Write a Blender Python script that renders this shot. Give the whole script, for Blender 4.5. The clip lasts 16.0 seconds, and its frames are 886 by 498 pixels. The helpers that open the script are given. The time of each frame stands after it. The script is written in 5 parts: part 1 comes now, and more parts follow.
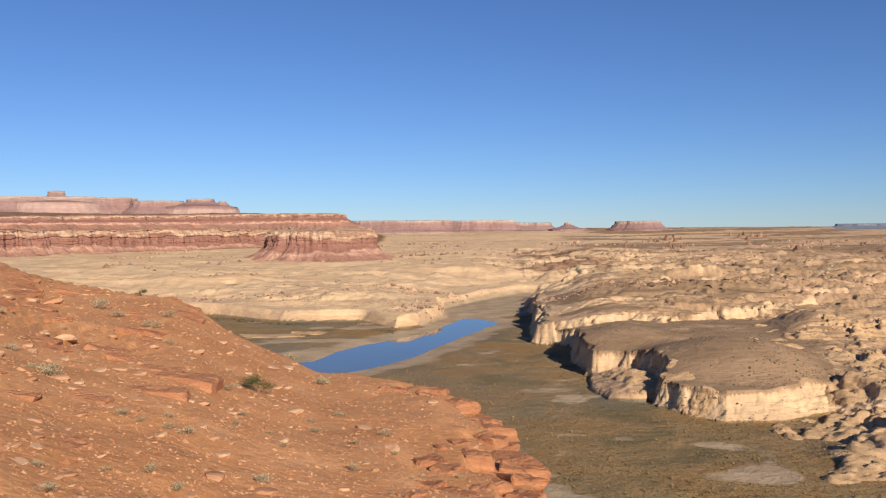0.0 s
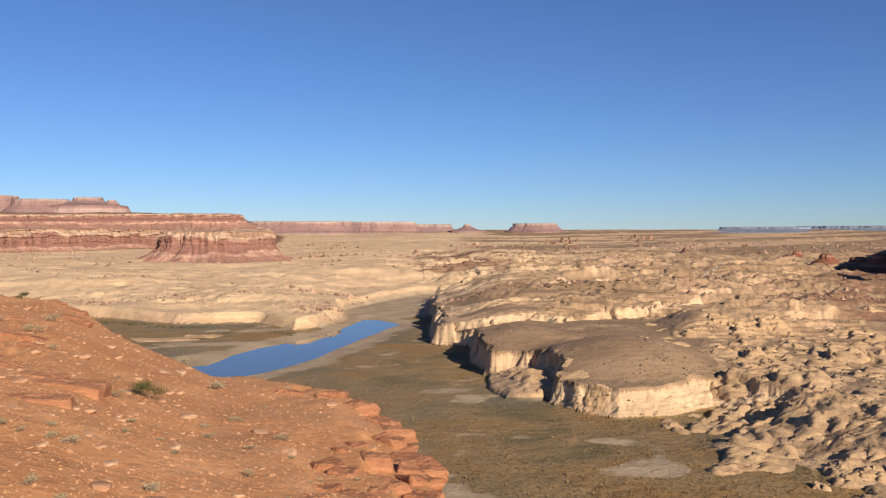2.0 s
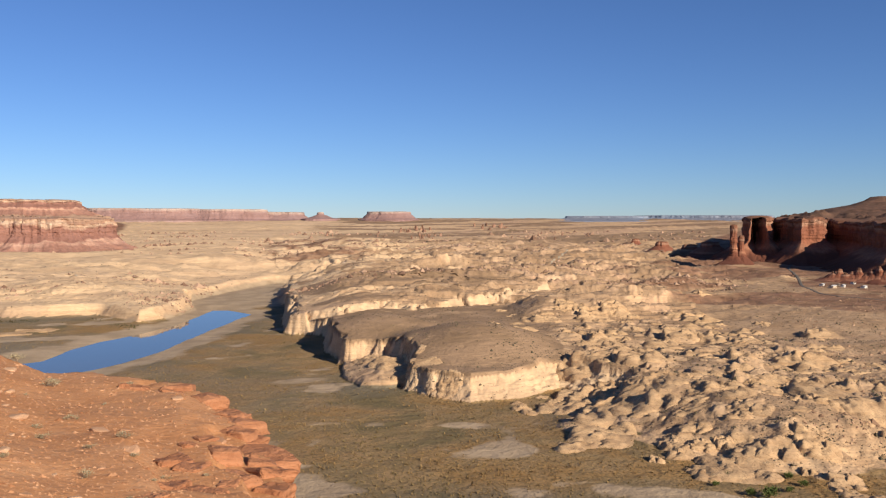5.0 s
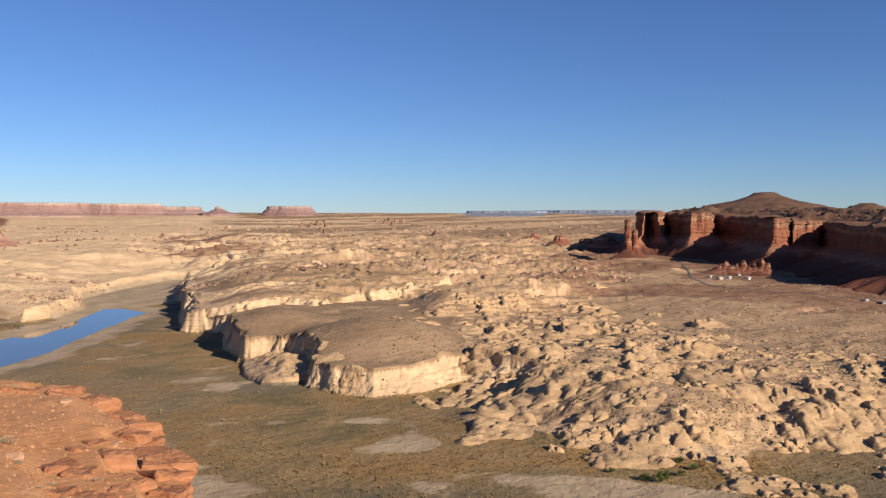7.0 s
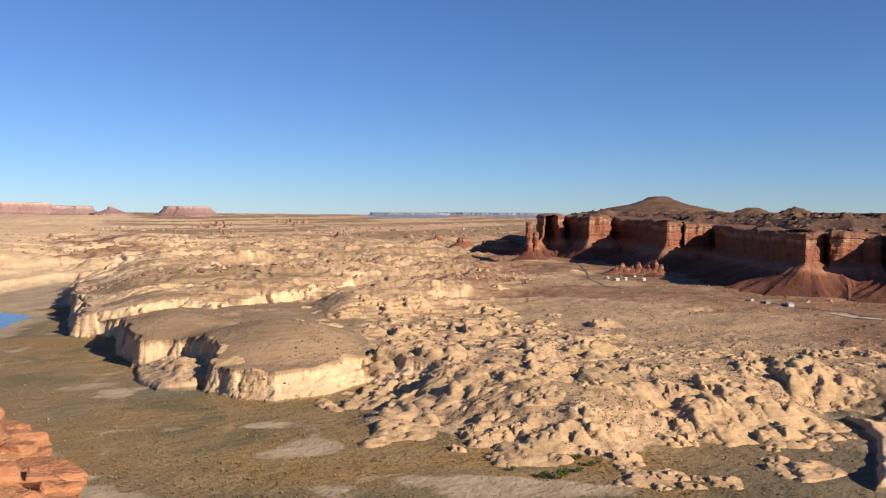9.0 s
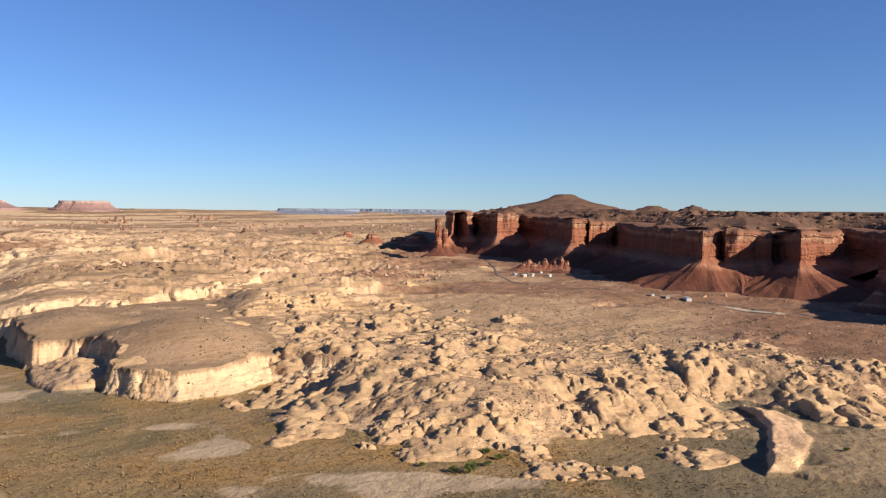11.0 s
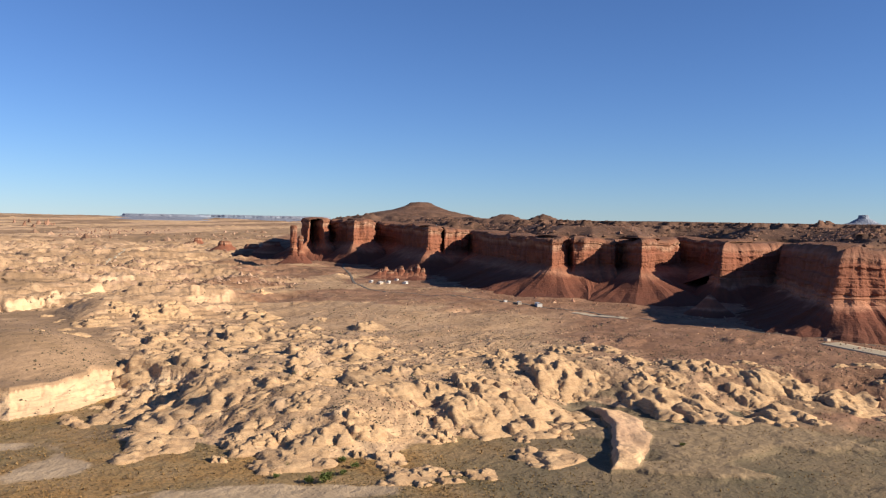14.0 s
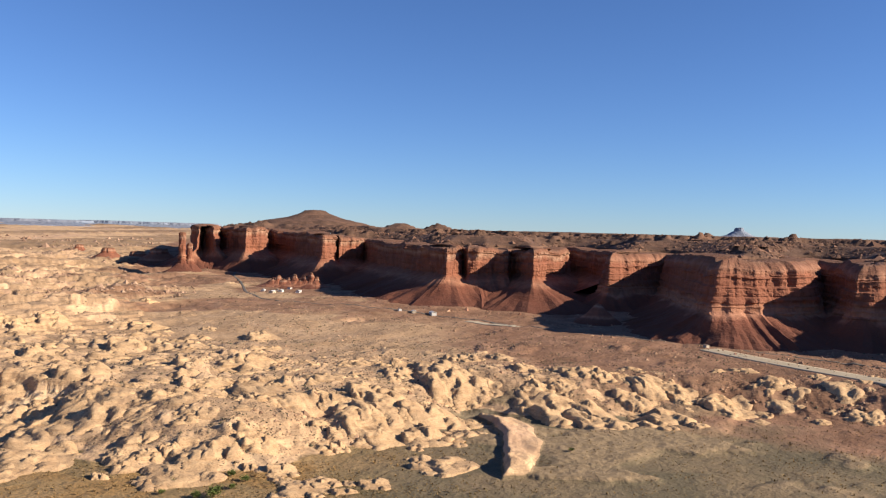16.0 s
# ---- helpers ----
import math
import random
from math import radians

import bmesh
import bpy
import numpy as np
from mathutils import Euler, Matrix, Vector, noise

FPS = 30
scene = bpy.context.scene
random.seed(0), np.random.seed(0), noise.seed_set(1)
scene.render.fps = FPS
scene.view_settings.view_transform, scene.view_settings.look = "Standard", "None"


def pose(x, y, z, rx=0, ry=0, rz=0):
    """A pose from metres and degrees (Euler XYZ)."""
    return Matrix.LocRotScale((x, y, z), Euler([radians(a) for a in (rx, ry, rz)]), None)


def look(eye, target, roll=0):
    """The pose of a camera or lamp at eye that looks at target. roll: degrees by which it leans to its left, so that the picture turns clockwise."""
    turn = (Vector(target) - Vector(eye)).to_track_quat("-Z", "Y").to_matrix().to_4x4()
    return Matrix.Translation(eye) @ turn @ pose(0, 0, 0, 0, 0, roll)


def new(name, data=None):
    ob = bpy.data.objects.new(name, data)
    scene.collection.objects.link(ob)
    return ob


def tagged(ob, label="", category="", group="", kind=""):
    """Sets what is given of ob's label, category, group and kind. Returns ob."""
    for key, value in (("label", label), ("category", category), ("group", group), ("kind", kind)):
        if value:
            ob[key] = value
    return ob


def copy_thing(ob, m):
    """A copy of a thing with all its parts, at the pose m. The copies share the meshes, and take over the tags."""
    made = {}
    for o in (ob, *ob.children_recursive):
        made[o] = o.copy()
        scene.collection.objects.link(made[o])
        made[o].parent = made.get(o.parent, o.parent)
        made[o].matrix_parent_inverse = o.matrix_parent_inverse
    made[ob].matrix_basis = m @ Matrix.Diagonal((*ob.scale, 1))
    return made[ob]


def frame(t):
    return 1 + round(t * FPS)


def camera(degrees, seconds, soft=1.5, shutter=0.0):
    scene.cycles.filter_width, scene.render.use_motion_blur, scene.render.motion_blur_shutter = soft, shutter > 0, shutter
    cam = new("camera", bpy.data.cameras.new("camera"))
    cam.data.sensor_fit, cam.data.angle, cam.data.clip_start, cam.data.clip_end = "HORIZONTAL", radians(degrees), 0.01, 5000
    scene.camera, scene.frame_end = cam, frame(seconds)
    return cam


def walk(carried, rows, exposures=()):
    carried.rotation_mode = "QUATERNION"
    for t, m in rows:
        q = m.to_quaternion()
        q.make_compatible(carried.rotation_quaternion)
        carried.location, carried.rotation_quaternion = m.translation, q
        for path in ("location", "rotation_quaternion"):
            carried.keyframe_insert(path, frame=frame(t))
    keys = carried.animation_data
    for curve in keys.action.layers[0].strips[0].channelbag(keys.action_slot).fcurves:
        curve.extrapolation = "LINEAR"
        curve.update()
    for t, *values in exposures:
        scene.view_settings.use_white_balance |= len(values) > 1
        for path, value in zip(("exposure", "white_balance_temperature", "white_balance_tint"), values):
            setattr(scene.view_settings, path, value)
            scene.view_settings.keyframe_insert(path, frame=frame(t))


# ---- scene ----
cam = camera(55.87, 16.0, 1.2)
EYE = 150.0
# seconds, then turn about x, y and z in degrees: a pan on the spot, the camera at arm's length from the body
PAN = [
    (0, 88.741, 0.458, -0.005),
    (0.5, 88.856, 0.471, -1.735),
    (1, 88.880, 0.407, -3.592),
    (1.5, 88.842, 0.307, -5.196),
    (2, 88.797, 0.170, -6.839),
    (2.5, 88.728, 0.123, -8.507),
    (3, 88.568, 0.124, -10.410),
    (3.5, 88.488, 0.007, -12.202),
    (4, 88.324, -0.074, -13.812),
    (6.5, 87.636, 0.091, -21.696),
    (7, 87.619, -0.014, -23.518),
    (7.5, 87.666, -0.165, -25.065),
    (8, 87.698, -0.324, -26.685),
    (8.5, 87.750, -0.355, -28.370),
    (9, 87.755, -0.401, -30.112),
    (11.5, 87.703, -0.779, -37.851),
    (12, 87.925, -0.855, -39.472),
    (12.5, 88.066, -0.865, -41.179),
    (13, 88.153, -0.885, -42.920),
    (13.5, 88.232, -0.956, -44.480),
    (14, 88.235, -1.125, -46.115),
    (14.5, 88.286, -1.217, -47.682),
    (15, 88.513, -1.344, -49.476),
    (15.5, 88.821, -1.542, -51.481),
    (16, 89.014, -1.676, -53.299),
]


def eye_at(turn):
    a = radians(-turn)
    return 0.30 * math.sin(a), 0.30 * math.cos(a) - 0.30, EYE


walk(cam, [(t, pose(*eye_at(rz), rx, ry, rz)) for t, rx, ry, rz in PAN], [(0, 0.58), (7, 0.66), (8.5, 0.71), (9, 0.82), (11.5, 0.92), (12.5, 0.89), (13.5, 0.92), (14.3, 0.91), (15, 1.01), (16, 1.06)])

# ---- daylight ----
SUN_AZ, SUN_EL = 154.5, 24.0
sky = bpy.data.worlds.new("sky")
scene.world = sky
sky.use_nodes = True
nt = sky.node_tree
st = nt.nodes.new("ShaderNodeTexSky")
st.sky_type, st.sun_disc = "NISHITA", False
st.sun_elevation, st.sun_rotation = radians(SUN_EL), radians(SUN_AZ)
st.altitude, st.air_density, st.dust_density, st.ozone_density = 1500, 1.0, 0.0, 4.0
tint = nt.nodes.new("ShaderNodeMixRGB")
tint.blend_type, tint.inputs[0].default_value, tint.inputs[2].default_value = "MULTIPLY", 1.0, (0.78, 0.95, 1.28, 1)
nt.links.new(st.outputs[0], tint.inputs[1])
nt.links.new(tint.outputs[0], nt.nodes["Background"].inputs[0])
nt.nodes["Background"].inputs[1].default_value = 0.050
sun = new("sun", bpy.data.lights.new("sun", "SUN"))
sun.data.energy, sun.data.angle, sun.data.color = 4.8, radians(0.53), (1.0, 0.89, 0.74)
sun.matrix_world = look((0, 0, 0), (-math.sin(radians(SUN_AZ)) * math.cos(radians(SUN_EL)), -math.cos(radians(SUN_AZ)) * math.cos(radians(SUN_EL)), -math.sin(radians(SUN_EL))))


# ---- arithmetic for the land ----
def hash2(ix, iy, seed):
    h = (ix.astype(np.int64) * 374761393 + iy.astype(np.int64) * 668265263 + seed * 1442695041) & 0xFFFFFFFF
    h = ((h ^ (h >> 13)) * 1274126177) & 0xFFFFFFFF
    return ((h ^ (h >> 16)) & 0xFFFFFF) / float(0x1000000)


def vnoise(x, y, seed=0):
    """Smooth noise, -1 to 1."""
    ix, iy = np.floor(x), np.floor(y)
    fx, fy = x - ix, y - iy
    fx, fy = fx * fx * fx * (fx * (fx * 6 - 15) + 10), fy * fy * fy * (fy * (fy * 6 - 15) + 10)
    a, b = hash2(ix, iy, seed), hash2(ix + 1, iy, seed)
    c, d = hash2(ix, iy + 1, seed), hash2(ix + 1, iy + 1, seed)
    return 2 * ((a + (b - a) * fx) * (1 - fy) + (c + (d - c) * fx) * fy) - 1


def fbm(x, y, octaves=4, seed=0):
    total, amp, s = 0, 0.55, 1.0
    for o in range(octaves):
        total = total + amp * vnoise(x * s + 17.3 * o, y * s - 9.1 * o, seed + o)
        amp, s = amp * 0.5, s * 2.03
    return total


def ridged(x, y, octaves=3, seed=0):
    total, amp, s = 0, 0.6, 1.0
    for o in range(octaves):
        total = total + amp * (1 - np.abs(vnoise(x * s + 5.7 * o, y * s, seed + o)) * 2)
        amp, s = amp * 0.5, s * 2.1
    return total


def cells(x, y, seed=0):
    """Distance to the nearest and second cell centre, and a number of that cell."""
    ix, iy = np.floor(x), np.floor(y)
    f1, f2, ident = np.full(x.shape, 9.0), np.full(x.shape, 9.0), np.zeros(x.shape)
    for dx in (-1, 0, 1):
        for dy in (-1, 0, 1):
            jx, jy = ix + dx, iy + dy
            d = np.hypot(jx + 0.15 + 0.7 * hash2(jx, jy, seed) - x, jy + 0.15 + 0.7 * hash2(jx, jy, seed + 7) - y)
            near = d < f1
            f2 = np.where(near, f1, np.minimum(f2, d))
            ident = np.where(near, hash2(jx, jy, seed + 13), ident)
            f1 = np.where(near, d, f1)
    return f1, f2, ident


def smooth(a, b, v):
    u = np.clip((v - a) / (b - a), 0, 1)
    return u * u * (3 - 2 * u)


def at(az, d):
    return d * math.sin(radians(az)), d * math.cos(radians(az))


def outline_distance(x, y, line, values=None):
    """Signed distance to a closed outline (plus: inside), and a value carried along it."""
    p = np.array(line, float)
    q = np.roll(p, -1, 0)
    best, inside, val = np.full(x.shape, 1e12), np.zeros(x.shape, bool), np.zeros(x.shape)
    for i in range(len(p)):
        ex, ey = q[i] - p[i]
        u = np.clip(((x - p[i, 0]) * ex + (y - p[i, 1]) * ey) / (ex * ex + ey * ey + 1e-9), 0, 1)
        d2 = (x - p[i, 0] - u * ex) ** 2 + (y - p[i, 1] - u * ey) ** 2
        near = d2 < best
        best = np.where(near, d2, best)
        if values is not None:
            val = np.where(near, values[i] + u * (values[(i + 1) % len(p)] - values[i]), val)
        cross = (p[i, 1] > y) != (q[i, 1] > y)
        inside ^= cross & (x < ex * (y - p[i, 1]) / (ey if abs(ey) > 1e-9 else 1e-9) + p[i, 0])
    return np.where(inside, 1, -1) * np.sqrt(best), val


def mesh_from(name, verts, quads, attributes=None, shade_smooth=False):
    """A mesh from arrays of places and of quads, with float attributes."""
    me = bpy.data.meshes.new(name)
    verts, quads = np.asarray(verts, np.float32), np.asarray(quads, np.int32)
    n, k = quads.shape
    me.vertices.add(len(verts))
    me.vertices.foreach_set("co", verts.ravel())
    me.loops.add(n * k)
    me.loops.foreach_set("vertex_index", quads.ravel())
    me.polygons.add(n)
    me.polygons.foreach_set("loop_start", np.arange(0, n * k, k, dtype=np.int32))
    me.polygons.foreach_set("loop_total", np.full(n, k, np.int32))
    me.polygons.foreach_set("use_smooth", np.full(n, shade_smooth, bool))
    me.update(calc_edges=True)
    for key, values in (attributes or {}).items():
        at_ = me.attributes.new(key, "FLOAT", "POINT")
        at_.data.foreach_set("value", np.asarray(values, np.float32).ravel())
    return me


def grid_quads(rows, cols, wrap=False):
    r, c = np.meshgrid(np.arange(rows - 1), np.arange(cols if wrap else cols - 1), indexing="ij")
    c2 = (c + 1) % cols
    return np.stack([r * cols + c, r * cols + c2, (r + 1) * cols + c2, (r + 1) * cols + c], -1).reshape(-1, 4)


def part(name, bm, material, parent=None, label=""):
    me = bpy.data.meshes.new(name)
    bm.to_mesh(me)
    bm.free()
    me.materials.append(material)
    ob = new(name, me)
    ob.parent = parent
    return tagged(ob, label)


# ---- materials ----
class Mat:
    """A node material: colours mixed by noise, attributes and height, with bump."""

    def __init__(self, name, rough=0.9):
        self.m = bpy.data.materials.new(name)
        self.m.use_nodes = True
        self.t = self.m.node_tree
        self.b = self.t.nodes["Principled BSDF"]
        self.b.inputs["Roughness"].default_value = rough
        self.b.inputs["Specular IOR Level"].default_value = 0.15
        self.co = self.t.nodes.new("ShaderNodeTexCoord").outputs["Object"]

    def link(self, a, b):
        self.t.links.new(a, b)

    def value(self, v, socket):
        if isinstance(v, (int, float)):
            socket.default_value = v
        elif isinstance(v, tuple):
            socket.default_value = (*v, 1)
        else:
            self.link(v, socket)

    def scaled(self, sx, sy, sz):
        n = self.t.nodes.new("ShaderNodeMapping")
        n.inputs["Scale"].default_value = (sx, sy, sz)
        self.link(self.co, n.inputs[0])
        return n.outputs[0]

    def noise(self, size, detail=4, vector=None, rough=0.6, warp=0.0):
        n = self.t.nodes.new("ShaderNodeTexNoise")
        n.inputs["Scale"].default_value, n.inputs["Detail"].default_value, n.inputs["Roughness"].default_value = 1 / size, detail, rough
        n.inputs["Distortion"].default_value = warp
        self.link(vector or self.co, n.inputs["Vector"])
        return n.outputs["Fac"]

    def voronoi(self, size, vector=None, feature="F1"):
        n = self.t.nodes.new("ShaderNodeTexVoronoi")
        n.feature = feature
        n.inputs["Scale"].default_value = 1 / size
        self.link(vector or self.co, n.inputs["Vector"])
        return n.outputs["Distance"]

    def attr(self, name):
        n = self.t.nodes.new("ShaderNodeAttribute")
        n.attribute_name = name
        return n.outputs["Fac"]

    def rand(self):
        return self.t.nodes.new("ShaderNodeObjectInfo").outputs["Random"]

    def island(self):
        return self.t.nodes.new("ShaderNodeNewGeometry").outputs["Random Per Island"]

    def ramp(self, fac, *stops):
        n = self.t.nodes.new("ShaderNodeValToRGB")
        e = n.color_ramp.elements
        while len(e) < len(stops):
            e.new(0.5)
        for k, (p, c) in enumerate(stops):
            e[k].position = p
            e[k].color = (c, c, c, 1) if isinstance(c, (int, float)) else (*c, 1)
        self.link(fac, n.inputs[0])
        return n.outputs[0]

    def mix(self, fac, a, b, how="MIX"):
        n = self.t.nodes.new("ShaderNodeMixRGB")
        n.blend_type = how
        self.value(fac, n.inputs[0])
        self.value(a, n.inputs[1])
        self.value(b, n.inputs[2])
        return n.outputs[0]

    def math(self, op, a, b=0.0):
        n = self.t.nodes.new("ShaderNodeMath")
        n.operation = op
        self.value(a, n.inputs[0])
        self.value(b, n.inputs[1])
        return n.outputs[0]

    def done(self, colour, height=None, depth=1.0, strength=0.6):
        self.value(colour, self.b.inputs["Base Color"])
        if height is not None:
            n = self.t.nodes.new("ShaderNodeBump")
            n.inputs["Strength"].default_value, n.inputs["Distance"].default_value = strength, depth
            self.link(height, n.inputs["Height"])
            self.link(n.outputs[0], self.b.inputs["Normal"])
        return self.m


def ground_material():
    m = Mat("desert_ground", 0.95)
    big, mid, fine, grit = m.noise(260, 5, warp=0.6), m.noise(45, 5), m.noise(7, 5), m.noise(1.6, 3)
    layers = m.noise(20, 5, m.scaled(0.25, 0.6, 3.0), warp=1.0)
    pale = m.mix(m.ramp(layers, (0.32, 0.0), (0.68, 1.0)), (0.49, 0.297, 0.155), (0.67, 0.452, 0.255))
    pale = m.mix(m.ramp(big, (0.45, 0.0), (0.7, 0.55)), pale, (0.47, 0.30, 0.17))
    beds = m.noise(5, 4, m.scaled(0.22, 0.3, 3.2), 0.6, 0.6)
    pale = m.mix(m.ramp(beds, (0.48, 0.0), (0.57, 0.38)), pale, (0.36, 0.23, 0.13))
    specks = m.noise(30, 6, m.scaled(1.0, 0.55, 1.0), 0.72)
    pale = m.mix(m.ramp(specks, (0.54, 0.0), (0.62, 0.5)), pale, (0.27, 0.17, 0.10))
    pale = m.mix(m.ramp(m.noise(420, 5, warp=1.0), (0.48, 0.0), (0.62, 0.5)), pale, (0.50, 0.31, 0.205))
    pale = m.mix(m.ramp(m.noise(170, 7, None, 0.7), (0.52, 0.0), (0.58, 0.5)), pale, (0.29, 0.19, 0.125))
    pale = m.mix(m.ramp(fine, (0.50, 0.0), (0.75, 0.5)), pale, (0.30, 0.21, 0.13))
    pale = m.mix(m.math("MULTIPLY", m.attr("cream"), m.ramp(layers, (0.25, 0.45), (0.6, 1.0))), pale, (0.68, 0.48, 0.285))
    streaks = m.noise(70, 6, m.scaled(0.22, 1.3, 1.0), 0.65, 0.5)
    pale = m.mix(m.ramp(streaks, (0.46, 0.0), (0.58, 0.5)), pale, (0.42, 0.275, 0.165))
    gravel = m.mix(m.ramp(mid, (0.35, 0.0), (0.65, 1.0)), (0.235, 0.15, 0.084), (0.345, 0.222, 0.13))
    gravel = m.mix(m.ramp(grit, (0.5, 0.0), (0.75, 0.5)), gravel, (0.13, 0.09, 0.055))
    veg = m.mix(m.ramp(mid, (0.38, 0.0), (0.62, 1.0)), (0.225, 0.152, 0.072), (0.325, 0.205, 0.096))
    patch = m.noise(90, 6, warp=0.8)
    veg = m.mix(m.ramp(patch, (0.50, 0.0), (0.58, 0.85)), veg, (0.29, 0.165, 0.062))
    veg = m.mix(m.ramp(patch, (0.36, 0.85), (0.46, 0.0)), veg, (0.15, 0.115, 0.054))
    veg = m.mix(m.ramp(big, (0.48, 0.0), (0.62, 0.8)), veg, (0.20, 0.165, 0.12))
    veg = m.mix(m.math("MULTIPLY", m.attr("olive"), 0.75), veg, m.mix(m.ramp(patch, (0.4, 0.0), (0.6, 1.0)), (0.115, 0.095, 0.064), (0.175, 0.137, 0.09)))
    veg = m.mix(m.ramp(grit, (0.45, 0.0), (0.65, 0.65)), veg, (0.10, 0.08, 0.042))
    clay = m.mix(m.ramp(fine, (0.35, 0.0), (0.65, 1.0)), (0.20, 0.14, 0.08), (0.29, 0.205, 0.118))
    clay = m.mix(m.ramp(grit, (0.5, 0.0), (0.72, 0.5)), clay, (0.17, 0.125, 0.075))
    silt = m.mix(m.ramp(mid, (0.4, 0.0), (0.6, 1.0)), (0.30, 0.218, 0.138), (0.41, 0.30, 0.19))
    red = m.mix(m.ramp(mid, (0.35, 0.0), (0.65, 1.0)), (0.165, 0.086, 0.05), (0.29, 0.16, 0.097))
    red = m.mix(m.ramp(fine, (0.5, 0.0), (0.7, 0.5)), red, (0.13, 0.075, 0.045))
    sand = m.mix(m.ramp(mid, (0.35, 0.0), (0.65, 1.0)), (0.325, 0.202, 0.112), (0.44, 0.288, 0.168))
    sand = m.mix(m.ramp(fine, (0.48, 0.0), (0.7, 0.6)), sand, (0.21, 0.14, 0.08))
    sand = m.mix(m.ramp(grit, (0.5, 0.0), (0.72, 0.5)), sand, (0.15, 0.105, 0.065))
    cap = m.mix(m.ramp(mid, (0.35, 0.0), (0.65, 1.0)), (0.08, 0.045, 0.03), (0.15, 0.085, 0.056))
    cap = m.mix(m.ramp(m.noise(24, 5), (0.5, 0.0), (0.65, 0.7)), cap, (0.2, 0.105, 0.066))
    wobble = m.math("MULTIPLY", m.math("SUBTRACT", m.noise(30, 6), 0.5), 0.9)
    c = pale
    for name, colour in (("sand", sand), ("gravel", gravel), ("veg", veg), ("clay", clay), ("silt", silt), ("red", red), ("cap", cap)):
        c = m.mix(m.ramp(m.math("ADD", m.attr(name), m.math("MULTIPLY", wobble, 0.5)), (0.35, 0.0), (0.65, 1.0)), c, colour)
    h = m.math("ADD", m.math("MULTIPLY", fine, 1.2), m.math("MULTIPLY", grit, 0.35))
    return m.done(c, m.math("ADD", h, m.math("ADD", m.math("MULTIPLY", layers, 1.2), m.math("MULTIPLY", beds, 0.8))), 1.5, 0.8)


def cliff_material(name, stops, streak=0.35, size=1.0, broken=0.24):
    """Bedded rock: colours by height on the face (attribute 'h'), broken by noise, with streaks down it."""
    m = Mat(name, 0.92)
    warped = m.math("ADD", m.attr("h"), m.math("MULTIPLY", m.math("SUBTRACT", m.noise(45 * size, 7), 0.5), broken))
    c = m.ramp(warped, *stops)
    beds = m.noise(9 * size, 4, m.scaled(0.12, 0.12, 2.2))
    c = m.mix(m.ramp(beds, (0.35, 0.0), (0.7, 0.55)), c, m.mix(0.5, c, (0.12, 0.045, 0.025)))
    down = m.noise(6 * size, 5, m.scaled(1.0, 1.0, 0.12))
    c = m.mix(m.ramp(down, (0.42, 0.0), (0.72, streak)), c, (0.10, 0.045, 0.03))
    blotch = m.noise(25 * size, 5)
    c = m.mix(m.ramp(blotch, (0.4, 0.0), (0.7, 0.4)), c, m.mix(1.0, c, (1.25, 1.15, 1.05), "MULTIPLY"))
    h = m.math("ADD", m.noise(3 * size, 5), m.math("MULTIPLY", beds, 1.3))
    return m.done(c, h, 1.6 * size, 0.8)


def dome_material():
    m = Mat("slickrock", 0.9)
    layers = m.noise(9, 5, m.scaled(0.3, 0.3, 3.5), warp=0.8)
    c = m.mix(m.ramp(layers, (0.32, 0.0), (0.66, 1.0)), (0.39, 0.238, 0.12), (0.565, 0.375, 0.205))
    c = m.mix(m.ramp(m.noise(4, 6), (0.5, 0.0), (0.74, 0.55)), c, (0.32, 0.22, 0.13))
    c = m.mix(m.math("MULTIPLY", m.rand(), 0.30), c, (0.42, 0.28, 0.165))
    crack = m.ramp(m.noise(9, 4, m.scaled(1.0, 0.5, 0.6), warp=1.2), (0.46, 1.0), (0.5, 0.0))
    c = m.mix(m.ramp(m.noise(14, 5), (0.48, 0.0), (0.66, 0.5)), c, (0.36, 0.225, 0.125))
    c = m.mix(m.ramp(m.noise(1.1, 5), (0.55, 0.0), (0.7, 0.6)), c, (0.22, 0.14, 0.075))
    seams = m.noise(7, 6, m.scaled(1.0, 0.45, 1.6), 0.6, 1.5)
    c = m.mix(m.ramp(seams, (0.485, 0.0), (0.5, 0.75), (0.515, 0.0)), c, (0.16, 0.10, 0.055))
    h = m.math("ADD", m.math("ADD", m.noise(2.2, 6), layers), m.math("MULTIPLY", crack, 0.12))
    return m.done(c, h, 0.8, 0.6)


GROUND = ground_material()
DOME = dome_material()
RED_FACE = cliff_material("red_sandstone", [(0.0, (0.115, 0.0481, 0.0318)), (0.28, (0.127, 0.0474, 0.0303)), (0.40, (0.164, 0.0614, 0.037)), (0.47, (0.344, 0.163, 0.0962)), (0.56, (0.254, 0.0999, 0.057)), (0.80, (0.238, 0.0925, 0.054)), (0.88, (0.377, 0.222, 0.144)), (0.93, (0.23, 0.104, 0.0614)), (1.0, (0.164, 0.0888, 0.0562))], 0.5)
LEFT_FACE = cliff_material("banded_red_sandstone", [(0.0, (0.44, 0.29, 0.195)), (0.10, (0.34, 0.18, 0.128)), (0.34, (0.37, 0.20, 0.145)), (0.43, (0.49, 0.30, 0.215)), (0.48, (0.265, 0.135, 0.103)), (0.78, (0.275, 0.145, 0.11)), (0.86, (0.55, 0.40, 0.28)), (0.91, (0.36, 0.22, 0.15)), (1.0, (0.40, 0.265, 0.18))], 0.35, 1.7, 0.55)
